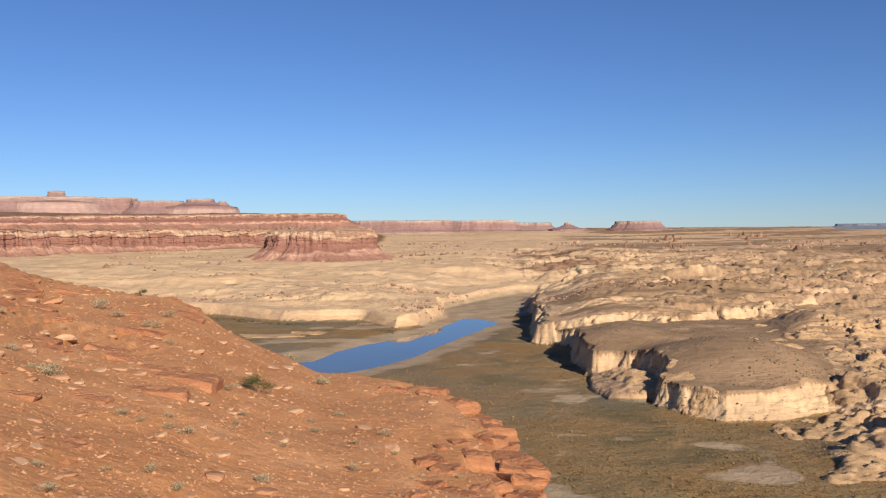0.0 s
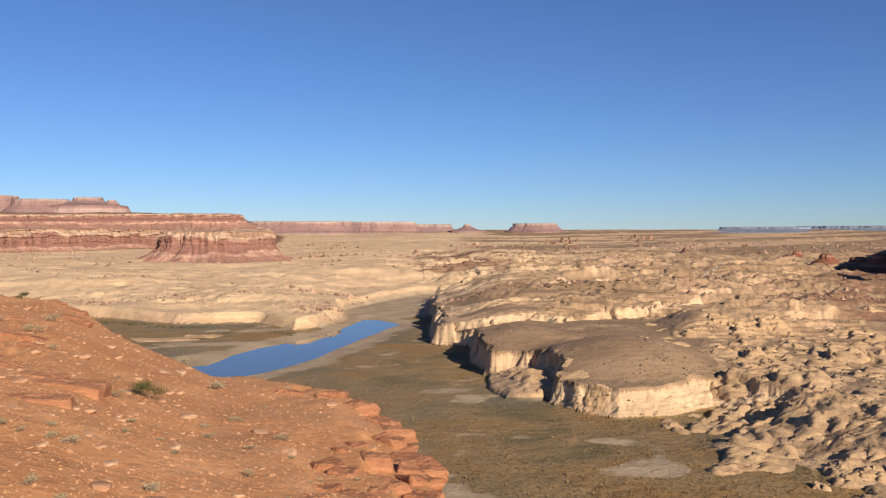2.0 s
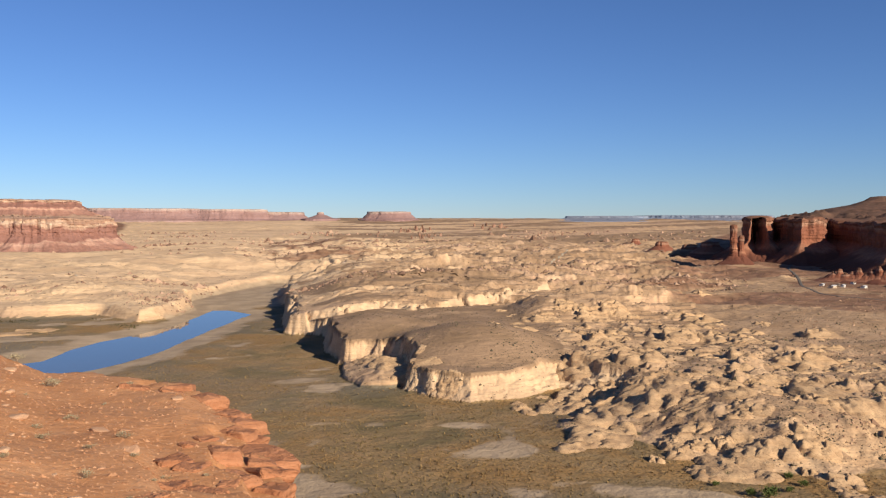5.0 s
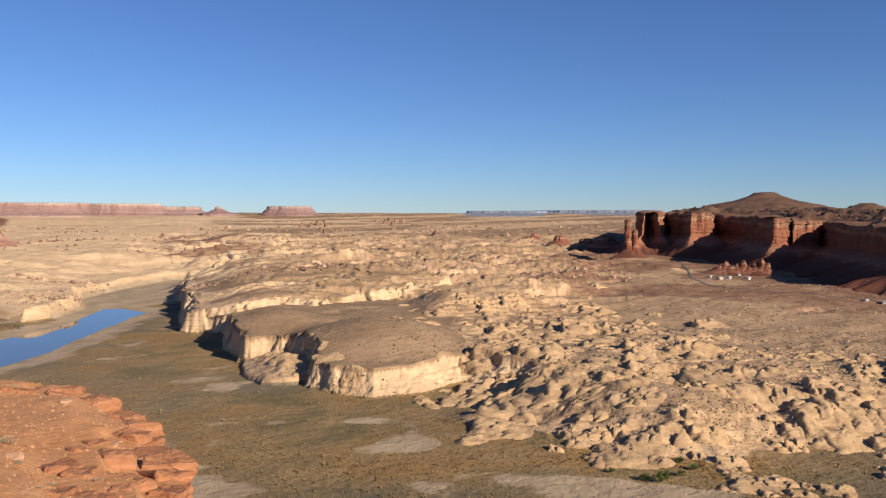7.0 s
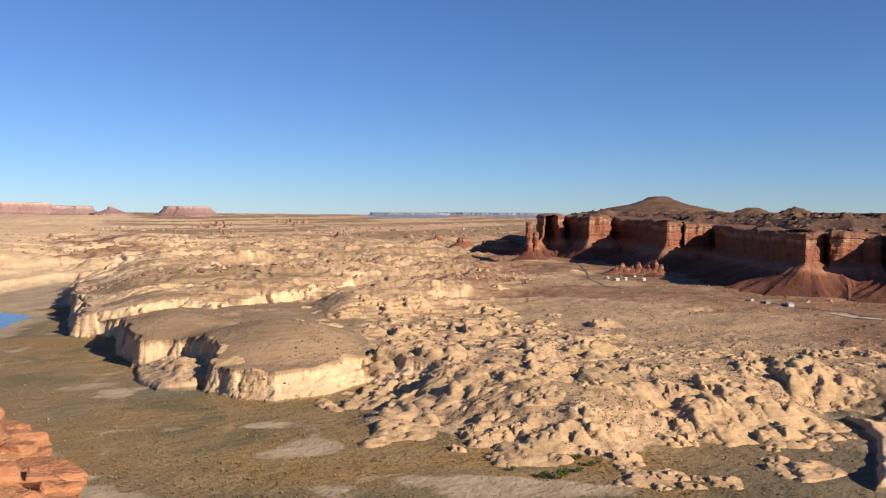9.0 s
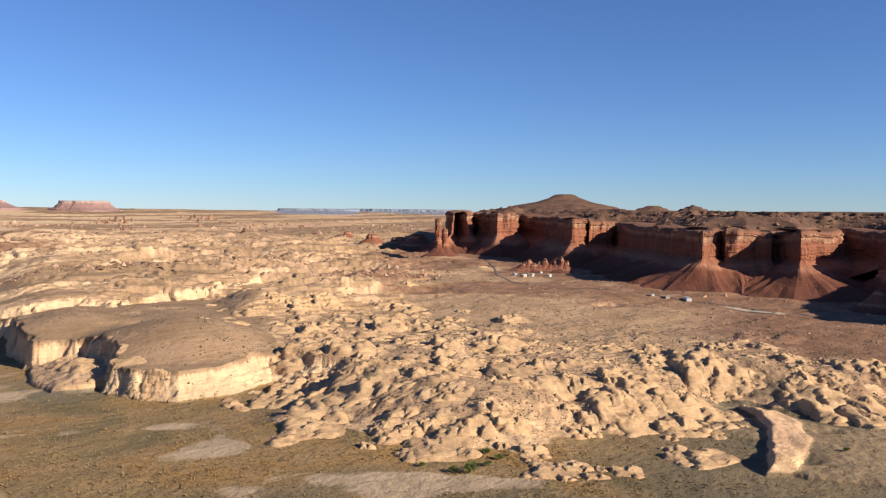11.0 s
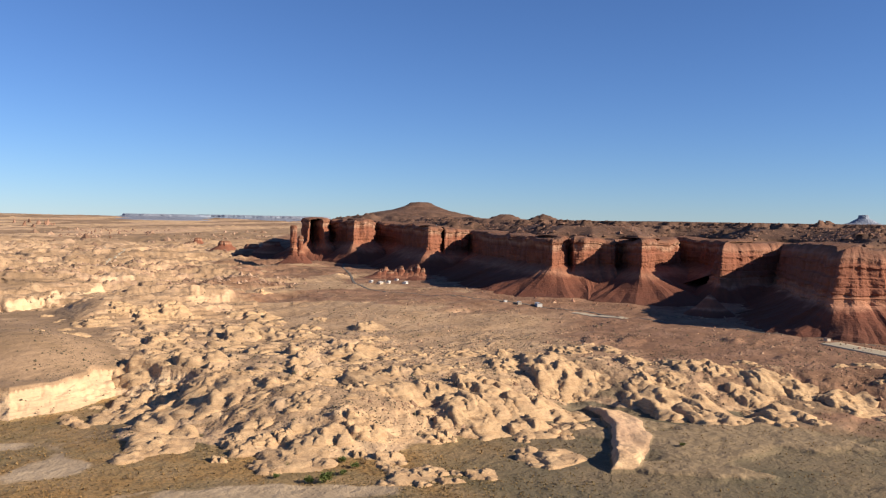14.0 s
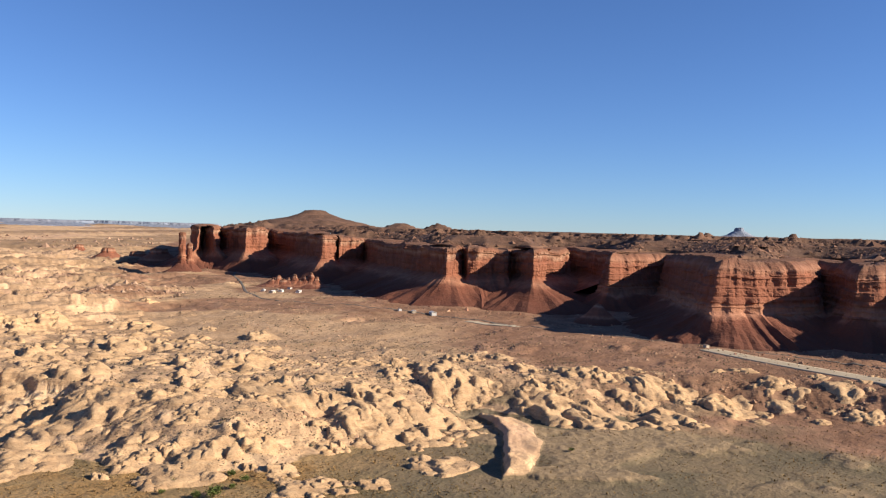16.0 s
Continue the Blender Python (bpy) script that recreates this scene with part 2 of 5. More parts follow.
# distance haze is put into these colours: paler, pinker rock, no real air
FAR_FACE = cliff_material("haze_tinted_red_mesa", [(0.0, (0.46, 0.34, 0.27)), (0.3, (0.39, 0.26, 0.225)), (0.5, (0.43, 0.30, 0.255)), (0.62, (0.28, 0.175, 0.16)), (0.9, (0.30, 0.195, 0.175)), (1.0, (0.42, 0.33, 0.28))], 0.25, 5.0)
# the blue is distance haze painted into the rock colour
HAZE_BLUE_FACE = cliff_material("haze_tinted_blue_ridge", [(0.0, (0.30, 0.31, 0.34)), (1.0, (0.20, 0.24, 0.30))], 0.1, 8.0)
NEAR_FACE = cliff_material("banded_red_buttress", [(0.0, (0.115, 0.0481, 0.0318)), (0.24, (0.131, 0.0488, 0.0311)), (0.34, (0.18, 0.0666, 0.0407)), (0.39, (0.41, 0.2, 0.122)), (0.48, (0.377, 0.174, 0.0999)), (0.53, (0.238, 0.0925, 0.054)), (0.80, (0.246, 0.0962, 0.0562)), (0.88, (0.295, 0.148, 0.0925)), (0.94, (0.197, 0.0925, 0.0577)), (1.0, (0.164, 0.0888, 0.0562))], 0.4)

# ---- outlines of the land, in metres from the overlook ----
RIVER = [(33.6, 1421), (60, 1415), (91.2, 1347), (54.9, 1250), (19.3, 1154), (-31, 1000), (-60.9, 938), (-88.8, 897), (-140, 840), (-260, 800), (-420, 820), (-420, 900), (-260, 905), (-150.7, 963), (-131, 1043), (-108, 1093), (-66.8, 1153), (-21.2, 1234), (13.5, 1345)]
WEST_RIM = [(-900, 1560), (-549, 1515), (-406, 1445), (-277, 1338), (-202, 1325), (-150, 1330), (-108, 1262), (-82, 1222), (-48, 1238), (-22, 1281), (25.7, 1411), (21, 1554), (60, 1645), (110, 1765), (190, 1900)]
EAST_RIM = [(212, 1885), (150, 1740), (128, 1600), (150, 1411), (124, 1200), (111, 1073), (143, 1040), (158, 1010), (146, 964), (141, 890), (144, 822), (168, 824), (184, 806), (190, 772), (192, 742), (182, 715), (166, 692), (174, 678), (186, 660), (196, 644), (212, 626), (259, 628), (293, 648), (306, 652)]
EAST_STEP = [60, 60, 60, 8, 8, 8, 8, 8, 8, 8, 8, 9, 9, 9, 9, 8, 9, 12, 14, 16, 20, 22, 24, 34]
LOW_SLAB = [(144, 822), (132, 760), (138, 712), (159, 700), (190, 712), (210, 745), (212, 780), (190, 815), (168, 826)]
TIER = [(122, 1064), (176, 1035), (236, 1056), (269, 1014), (350, 1081), (405, 1098), (481, 1155), (547, 1220), (650, 1290), (660, 1520), (300, 1720), (150, 1640), (128, 1330)]
ROCKS_EDGE = [(303, 636), (286, 608), (262, 585), (238, 539), (234, 495), (262, 480), (261, 440), (283, 426), (299, 386), (342, 362), (395, 366), (437, 354), (470, 340), (505, 350), (544, 364), (562, 330), (592, 275), (655, 235), (713, 200), (742, 120), (760, 0)]
VALLEY = WEST_RIM + EAST_RIM + ROCKS_EDGE + [(790, -160), (1000, -700), (-1100, -700), (-1700, 900)]
VALLEY_STEP = [20] * len(WEST_RIM) + EAST_STEP + [55, 85, 105, 105, 100] + [95] * (len(ROCKS_EDGE) - 5) + [150, 60, 60, 60]
FAR_WALL = [(37.2, 3100), (36.6, 2090), (37.0, 2060), (37.2, 2140), (37.95, 2060), (38.25, 2085), (38.35, 2200), (39.2, 2110), (40.05, 2000), (41.2, 2050), (41.4, 2290), (42.6, 2200), (43.8, 1950), (45.05, 1740), (46.0, 1765), (46.05, 1850), (46.25, 1765), (47.7, 1830), (47.9, 1880), (49.3, 1650)]
NEAR_WALL = [(51.5, 1490), (53.5, 1345), (54.3, 1360), (54.5, 1450), (55.05, 1375), (56.4, 1392), (57.8, 1405), (58.0, 1450), (59.3, 1372), (59.5, 1335), (60.1, 1350), (60.35, 1440), (61.5, 1480), (61.8, 1640), (63.2, 1600), (64.5, 1400), (64.7, 1335), (66.3, 1372), (68.2, 1450), (68.6, 1380), (70.0, 1190), (71.5, 1052), (73.6, 1075), (76.2, 1120), (77.2, 1155), (77.6, 1300), (78.8, 1220), (79.85, 1095), (81.5, 1120), (84, 1190), (86, 1060), (92, 1040), (105, 1050), (125, 1100)]
RED_RIM = [at(a, d) for a, d in FAR_WALL + NEAR_WALL]
RED_LIFT = list(np.interp(range(len(RED_RIM)), [0, 9, 13, 17, 20], [26, 24, 12, 8, 0]))
RED_AREA = RED_RIM + [at(125, 4000), at(105, 4700), at(88, 4900), at(72, 4900), at(56, 4900), at(40, 4800)]
LEFT_RIM = [at(a, d) for a, d in [(-60, 3000), (-40, 3080), (-28, 3080), (-22, 3200), (-17, 3330), (-14, 3440), (-12, 3520), (-10, 3560), (-7.5, 3540), (-6.0, 3600), (-5.6, 3750), (-5.4, 3950), (-5.2, 4150), (-6, 4500)]]
LEFT_AREA = LEFT_RIM + [at(-14, 5100), at(-26, 5200), at(-38, 5200), at(-50, 5100), at(-60, 4700)]
UPPER_RIM = [at(a, d) for a, d in [(-60, 3250), (-40, 3330), (-28, 3330), (-17, 3560), (-14.4, 3640), (-11.6, 3680), (-7.4, 3670), (-6.7, 3780), (-6.9, 3980), (-6.8, 4300)]]
UPPER_AREA = UPPER_RIM + [at(-12, 4900), at(-24, 5150), at(-36, 5150), at(-48, 5100), at(-60, 4600)]


FIN = [(551, 377), (541, 352), (508, 323), (462, 290), (424, 266), (440, 256), (474, 268), (512, 290), (546, 316), (562, 347)]


def lumps(x, y, period, seed, share):
    """Rounded backs of slickrock, each steep away from the sun and easy towards it; in metres over bare ground."""
    wx, wy = x + 0.3 * period * fbm(x / period, y / period, 2, seed), y + 0.3 * period * fbm(x / period, y / period, 2, seed + 5)
    a, b = (0.84 * wx - 0.54 * wy) / (1.5 * period), (0.54 * wx + 0.84 * wy) / period
    ia, ib = np.floor(a), np.floor(b)
    best = np.zeros(x.shape)
    for da in (-1, 0, 1):
        for db in (-1, 0, 1):
            ja, jb = ia + da, ib + db
            size = hash2(ja, jb, seed + 11)
            r = np.where(hash2(ja, jb, seed + 12) < share, 0.22 + 0.36 * size ** 1.5, 0.001)
            u, v = a - ja - 0.1 - 0.8 * hash2(ja, jb, seed), b - jb - 0.1 - 0.8 * hash2(ja, jb, seed + 7)
            back = np.clip(np.where(u > 0, 1 - (np.clip(u, 0, 9) / (1.45 * r)) ** 1.3, 1 + u / (0.12 * r)), 0, 1) ** 0.75
            best = np.maximum(best, r * back * np.clip(1 - (v / (r * (0.7 + 0.6 * hash2(ja, jb, seed + 3)))) ** 4, 0, 1) ** 0.6)
    return 0.52 * period * best


def land(x, y):
    """Height of the ground and what covers it."""
    d, az = np.hypot(x, y), np.degrees(np.arctan2(x, y))
    plain = np.interp(d, [0, 400, 700, 1000, 1400, 2000, 2600, 3400, 4200, 4700, 5200], [22, 22, 27, 33, 43, 51, 62, 88, 126, 152, 160])
    sv, step = outline_distance(x, y, VALLEY, VALLEY_STEP)
    c1, c2, block = cells((x + 4 * fbm(x / 12, y / 12, 3, 204)) / 46, (y + 4 * fbm(x / 12, y / 12, 3, 205)) / 54, 201)
    craggy = 5 * (block - 0.5) + 6 * fbm(x / 17, y / 17, 3, 203) + 2.2 * fbm(x / 6, y / 6, 3, 202)
    east = (x > 100) & (y < 1500) & (y > 560) & (d > 600)
    sv = -sv + np.where(east, craggy * np.where(y < 800, 1 - 0.7 * smooth(14.5, 17, az), 1), np.where(step > 40, 20 * fbm(x / 48, y / 48, 3, 5) + 8 * fbm(x / 13, y / 13, 3, 6), 5 * fbm(x / 40, y / 40, 3, 5)) * smooth(8, 25, step))
    bench = smooth(0, 1, (sv - np.where(east, 0, np.interp(step, [9, 25, 60, 150], [11, 22, 5, 0]))) / step)
    lean = np.clip(sv / step, 0, 1)
    bench = np.where(east & (step < 60), np.where((az > 15.5) & (y < 800), 0.78 * lean ** 0.9 + 0.22 * smooth(0.86, 0.97, lean), lean ** 1.35), bench)
    west = smooth(12, 6, az) * (y > 1000) * (x < 330)
    plain = plain - west * np.clip(plain - 22 - 4 * fbm(x / 90, y / 60, 3, 341), 0, 60) * smooth(330, 40, sv)
    plain = plain - 3 * east * smooth(800, 700, y)
    sr, _ = outline_distance(x, y, RIVER)
    sr = -sr + 2.5 * fbm(x / 22, y / 22, 3, 31)
    floor = 4 + 1.2 * fbm(x / 120, y / 120, 4, 2) + 0.35 * fbm(x / 8, y / 8, 3, 3)
    floor = np.minimum(floor, np.clip(sr, -15, 80) * 0.07 + 0.3 * fbm(x / 15, y / 15, 2, 9) * smooth(2, 12, sr))
    # a tilted slab at the foot of the bench
    ss, _ = outline_distance(x, y, LOW_SLAB)
    ss = ss + 3 * fbm(x / 14, y / 14, 3, 351)
    slab = smooth(0, 3, ss)
    floor = floor + slab * (2.5 + 0.20 * np.clip(ss, 0, 40) + 0.10 * np.clip(x - 135, 0, 70) + 1.2 * fbm(x / 7, y / 7, 4, 352))
    # gravel mounds on the benches
    mound = 0
    for mx, my, rx, ry, h in [(266, 768, 95, 104, 20), (198, 905, 75, 80, 13), (310, 1265, 200, 120, 9)]:
        mound = mound + h * np.clip(1 - ((x - mx) / rx) ** 2 - ((y - my) / ry) ** 2, 0, 1) ** 1.4
    stier, _ = outline_distance(x, y, TIER)
    stier = stier + 26 * (block - 0.5) - 8 * smooth(0.14, 0.02, c2 - c1) + 5 * fbm(x / 24, y / 24, 3, 211) + 2.5 * fbm(x / 7, y / 7, 3, 212)
    plateau = smooth(360, 300, x + 0.25 * (700 - y)) * smooth(6, -4, stier) * smooth(600, 620, d) * smooth(1150, 1080, d) * (az > 6)
    plateau = np.maximum(plateau, 0.8 * smooth(22, 40, stier) * smooth(560, 420, x) * smooth(-0.15, 0.1, fbm(x / 60, y / 40, 3, 214)))
    sf, _ = outline_distance(x, y, FIN)
    sf = sf + 4 * fbm(x / 26, y / 26, 4, 261)
    fin = smooth(0, 3, sf)
    # rock field
    reach = np.interp(az, [-40, 2, 8, 20, 30, 41, 55, 70, 85], [900, 900, 960, 1080, 1020, 900, 800, 720, 650])
    field = smooth(1.15, 0.85, d / reach) * smooth(0, 14, sv) * (1 - smooth(3, 7, mound)) * smooth(8, 24, az) * (1 - plateau) * (1 - 0.6 * fin)
    inner = smooth(21, 26, az) * smooth(45, 40, az) * smooth(540, 620, d) * smooth(1080, 960, d)
    field = field * np.maximum(0.25 + 0.75 * smooth(-0.22, 0.16, fbm(x / 105, y / 80, 3, 44)), np.maximum(0.85 * smooth(45, 55, az), 0.85 * inner))
    wx, wy = x + 14 * fbm(x / 40, y / 40, 4, 21), y + 14 * fbm(x / 40, y / 40, 4, 22)
    patchy = np.maximum(smooth(-0.12, 0.12, fbm(x / 70, y / 50, 3, 331)), 0.85 * inner * smooth(-0.3, -0.1, fbm(x / 60, y / 40, 3, 334)))
    domes = lumps(x, y, 24, 301, 0.55) * patchy
    backs = lumps(x, y, 11, 311, 0.4) * (0.25 + 0.75 * patchy) + 0.7 * lumps(x, y, 4.6, 321, 0.3) * smooth(-0.1, 0.2, fbm(x / 33, y / 24, 3, 332))
    domes, backs = 5.5 * np.tanh(domes / 5.5), 3.2 * np.tanh(backs / 3.2)
    swell = 5 * smooth(-0.3, 0.5, fbm(x / 85, y / 60, 3, 333))
    g1, g2, gid = cells(wx / 11 + 0.3 * fbm(x / 9, y / 9, 2, 27), wy / 8, 8)
    small = (2.4 * gid ** 2.2) * np.clip(1 - (g1 / 0.6) ** 2, 0, 1) ** 0.6 - 0.9 * smooth(0.07, 0.0, g2 - g1) * (gid > 0.5)
    g3, g4, tid = cells(x / 4.2, y / 3.4, 18)
    grain = (1.5 * tid ** 4) * np.clip(1 - (g3 / 0.5) ** 2, 0, 1) ** 0.5
    rocky = fbm(x / 95, y / 58, 4, 41) + 0.5 * fbm(x / 28, y / 18, 3, 42)
    rocky = smooth(-0.10, 0.22, rocky + 0.10 - 0.34 * smooth(22, 36, az) * smooth(680, 900, d) - 0.30 * smooth(12, 20, az) * smooth(860, 1100, d) * smooth(2300, 1800, d) + 0.32 * smooth(16, 8, az))
    rough = 3.0 * fbm(x / 55, y / 55, 4, 12)
    tn = 4.2 * fbm(x / 260, y / 120, 4, 71) + 0.5 * fbm(x / 30, y / 30, 4, 72)
    tf = tn - np.floor(tn)
    slabs = (5.5 - 3.0 * smooth(18, 12, az) * smooth(2000, 1700, d)) * (np.floor(tn) + smooth(0.84, 0.97, tf) * 0.92 + 0.08 * tf + 1) * smooth(820, 1200, d) * smooth(44, 26, az) * smooth(3600, 2600, d) * (0.35 + 0.65 * smooth(-2, 9, az))
    tm = 3.4 * fbm(x / 90, y / 50, 4, 73) + 0.6 * fbm(x / 16, y / 12, 3, 74)
    tg = tm - np.floor(tm)
    slabs = slabs + 2.4 * (np.floor(tm) + smooth(0.8, 0.97, tg)) * smooth(700, 950, d) * smooth(2600, 2000, d) * smooth(95, 82, az) * (1 - field) * (0.3 + 0.7 * rocky)
    tk = 3.2 * fbm(x / 150, y / 48, 4, 381) + 0.18 * fbm(x / 20, y / 14, 3, 382)
    th = tk - np.floor(tk)
    slabs = slabs + (4.2 - 2.4 * smooth(18, 12, az) * smooth(2000, 1700, d)) * (np.floor(tk) + smooth(0.86, 0.97, th) + 1) * smooth(950, 1200, d) * smooth(3400, 2600, d) * smooth(40, 30, az) * (0.45 + 0.55 * smooth(0, 9, az))
    hills = 5 * fbm(x / 300, y / 300, 4, 4) * smooth(500, 1200, d)
    joints = smooth(0.88, 0.99, ridged((0.84 * wx - 0.54 * wy) / 34, (0.54 * wx + 0.84 * wy) / 75, 2, 371)) + 0.6 * smooth(0.88, 0.99, ridged((0.84 * x - 0.54 * y) / 60, (0.54 * x + 0.84 * y) / 26, 2, 372))
    relief = hills + mound + field * (domes + backs + swell + 0.3 * rough - 3.2 * joints) + (1 - field) * (rough * 0.35 + small * (0.8 - 0.5 * west) * rocky) * (1 - smooth(2, 6, mound)) + 0.5 * grain * rocky * (1 - smooth(1, 4, mound)) * smooth(2400, 1500, d) + slabs * smooth(30, 120, sv)
    k1, k2, kid = cells(wx / 34, wy / 44, 15)
    knobs = (3 + 6 * smooth(2600, 3400, d)) * kid ** 3 * np.clip(1 - (k1 / 0.5) ** 2, 0, 1) ** 0.3 * (0.6 + 0.9 * fbm(x / 9, y / 9, 3, 79)) * smooth(1250, 1700, d) * smooth(-0.1, 0.2, fbm(x / 420, y / 300, 3, 77))
    slots = smooth(0.86, 1.0, ridged(wx / 330, wy / 240, 3, 78)) * smooth(1500, 1900, d) * smooth(3900, 3000, d)
    runway = smooth(48, 26, np.abs(0.943 * (x - 905) - 0.333 * (y - 300))) * smooth(40, 0, np.abs(y - 130) - 190) * (x > 700)
    relief = relief * (1 - runway)
    relief = relief + (0.55 * fbm(x / 5, y / 5, 3, 75) + 0.9 * np.clip(ridged(x / 14, y / 9, 3, 76) - 0.3, 0, 1)) * (1 - smooth(1.5, 4, mound)) * smooth(2600, 1800, d) * rocky * (1 - field) * (1 - runway)
    plain = plain - 3 * smooth(262, 330, x) * smooth(640, 665, d) * smooth(900, 780, d) * smooth(32, 27, az)
    tier = (10 * smooth(0, 17, stier) + 3 * smooth(20, 100, stier)) * smooth(650, 480, x)
    # clay swells on the low ground beyond the rocks
    clay = smooth(-0.02, 0.3, fbm(x / 75, y / 60, 3, 221)) * smooth(49, 55, az) * (1 - smooth(0.5, 0.9, bench)) * smooth(480, 580, d)
    for px_, py_, along_, across in [(575, 240, 72, 30), (462, 232, 58, 15)]:
        e = np.hypot((0.44 * (x - px_) - 0.90 * (y - py_)) / along_, (0.90 * (x - px_) + 0.44 * (y - py_)) / across) + 0.4 * fbm(x / 22, y / 22, 4, 391)
        clay = np.maximum(clay, smooth(1.15, 0.65, e) * (1 - bench))
    floor = floor + 3 * clay * (1 + 0.35 * fbm(x / 16, y / 16, 3, 222))
    relief = relief * (1 - plateau) + plateau * (mound + hills * 0.5 + 0.8 * fbm(x / 25, y / 25, 3, 215))
    low = np.maximum(bench, 0.75 * smooth(0.0, 0.25, bench) * field)
    z = floor + (plain - floor) * bench + (relief + knobs - 11 * slots + tier) * low
    # bedding on the broken edges
    face = np.maximum(smooth(0.02, 0.15, bench) * smooth(0.93, 0.78, bench), smooth(0, 4, stier) * smooth(19, 14, stier) * (tier > 0.5)) * east
    tb = (z + 1.6 * fbm(x / 14, y / 14, 3, 231)) / 3.4
    z = z + face * (3.4 * (np.floor(tb) + smooth(0.5, 0.95, tb - np.floor(tb)) - tb) * 0.75 + 2.4 * fbm(x / 6, y / 6, 4, 232))
    # a long fin of slickrock on the edge of the low ground
    off = 0.645 * (x - 490) - 0.764 * (y - 318) + 3 * fbm(x / 25, y / 25, 2, 262)
    z = z + 8.5 * smooth(0, 6, sf) ** 0.7 * (1 - 0.8 * np.clip((off + 4) / 32, 0, 1)) * (1 + 0.3 * fbm(x / 12, y / 12, 4, 263))
    # mesa of the red cliffs, with stepped ledges above its rim
    sm, _ = outline_distance(x, y, RED_AREA)
    steps = np.interp(sm, [0, 36, 60, 110, 180, 300, 700, 1500], [125, 129, 137, 148, 156, 162, 166, 172]) + 10 * smooth(52, 44, az)
    for px_, py_, ph, pr in [(2080, 1720, 190, 75), (2240, 1690, 191, 65), (1560, 915, 176, 110)]:
        steps = np.maximum(steps, np.minimum(ph - 26 * np.hypot(x - px_, y - py_) / pr, 118 + 0.16 * sm))
    steps = steps + (16 * fbm(x / 60, y / 60, 4, 51) + 10 * fbm(x / 20, y / 20, 4, 52)) * smooth(34, 60, sm) * (0.08 + 0.92 * smooth(300, 150, sm))
    low, frac = np.floor(steps / 7.0), steps / 7.0 - np.floor(steps / 7.0)
    steps = 7.0 * (low + smooth(0.74, 0.92, frac) * 0.85 + 0.15 * frac)
    dh = np.hypot((x - 1965) / 1.15, y - 1995)
    top = np.interp(dh, [0, 32, 44, 92, 160, 215], [219, 217, 208, 191, 178, 150]) + 2 * fbm(x / 30, y / 30, 3, 56)
    steps = np.maximum(steps, np.minimum(top, 118 + 0.35 * sm))
    z = z + (steps - z) * smooth(34, 44, sm)
    # stepped mesas on the other side
    sl, _ = outline_distance(x, y, LEFT_AREA)
    z = z + (np.interp(sl, [0, 100, 400], [154, 162, 185]) + 5 * fbm(x / 60, y / 60, 3, 81) - z) * smooth(45, 60, sl)
    su, _ = outline_distance(x, y, UPPER_AREA)
    z = z + (np.interp(su, [0, 100, 900], [204, 208, 250]) + 15 * smooth(-20, -13, az) + 4 * fbm(x / 80, y / 80, 3, 82) - z) * smooth(45, 60, su)
    redness = np.maximum(smooth(-215, -70, sm + 55 * fbm(x / 50, y / 50, 4, 90)) * (az > 25), smooth(-150, -40, sl))
    redness = np.maximum(redness, 0.68 * smooth(590, 720, d + 60 * fbm(x / 90, y / 90, 3, 91)) * smooth(46, 58, az))
    redness = np.maximum(redness, 0.40 * smooth(2200, 3400, d) * smooth(60, 30, np.abs(az - 22)) * smooth(0.0, 0.3, fbm(x / 500, y / 160, 3, 95)))
    redness = np.maximum(redness, 0.62 * smooth(900, 1200, d) * smooth(2300, 1900, d) * smooth(25, 31, az) * smooth(-0.25, 0.1, fbm(x / 150, y / 90, 3, 96)))
    redness = np.maximum(redness, 0.62 * smooth(2.5, 6, az) * smooth(15, 10, az) * smooth(1750, 2100, d) * smooth(3300, 2800, d) * smooth(-0.3, 0.0, fbm(x / 160, y / 90, 3, 383)))
    redness = redness * (1 - 0.85 * smooth(0.2, 0.8, field * (domes + backs))) * (1 - 0.6 * field)
    veg = np.where(east, 1 - smooth(0.02, 0.12, bench), 1 - smooth(0.03, 0.16, bench))
    silt = (1 - bench) * np.maximum(np.maximum(smooth(18, 3, sr), 0.75 * smooth(62, 22, sr + 26 * fbm(x / 40, y / 40, 4, 34))), smooth(0.1, 0.6, fbm(x / 60, y / 45, 5, 33)) * 0.7 * smooth(52, 42, az))
    for px_, py_, along_, across, turn in [(262, 366, 70, 20, -35), (185, 560, 26, 12, -20), (90, 760, 40, 16, 10), (-150, 1120, 130, 18, 15), (-60, 1190, 60, 16, 30)]:
        ca, sa = math.cos(radians(turn)), math.sin(radians(turn))
        e = np.hypot(((x - px_) * ca + (y - py_) * sa) / along_, (-(x - px_) * sa + (y - py_) * ca) / across) + 0.35 * fbm(x / 24, y / 24, 4, 241)
        silt = np.maximum(silt, (0.62 if along_ < 60 else 0.8) * smooth(1.15, 0.6, e) * (1 - bench))
    silt = np.maximum(silt, (1 - bench) * smooth(1350, 1500, y) * (x > 0))
    gravel = np.maximum(smooth(1.0, 4.0, mound), 0.85 * plateau * (1 - 0.4 * smooth(0.1, 0.4, fbm(x / 22, y / 22, 3, 216))))
    sand = (1 - rocky) * (0.25 + 0.75 * smooth(6, 14, az)) * smooth(3600, 2600, d)
    sand = np.maximum(sand * (1 - 0.8 * smooth(0.1, 0.5, field)), 0.8 * smooth(0.05, 0.4, field) * (1 - smooth(0.15, 0.7, domes + backs)))
    sand = np.maximum(sand, 0.9 * (1 - smooth(0.15, 0.7, (domes + backs) * field)) * smooth(46, 52, az))
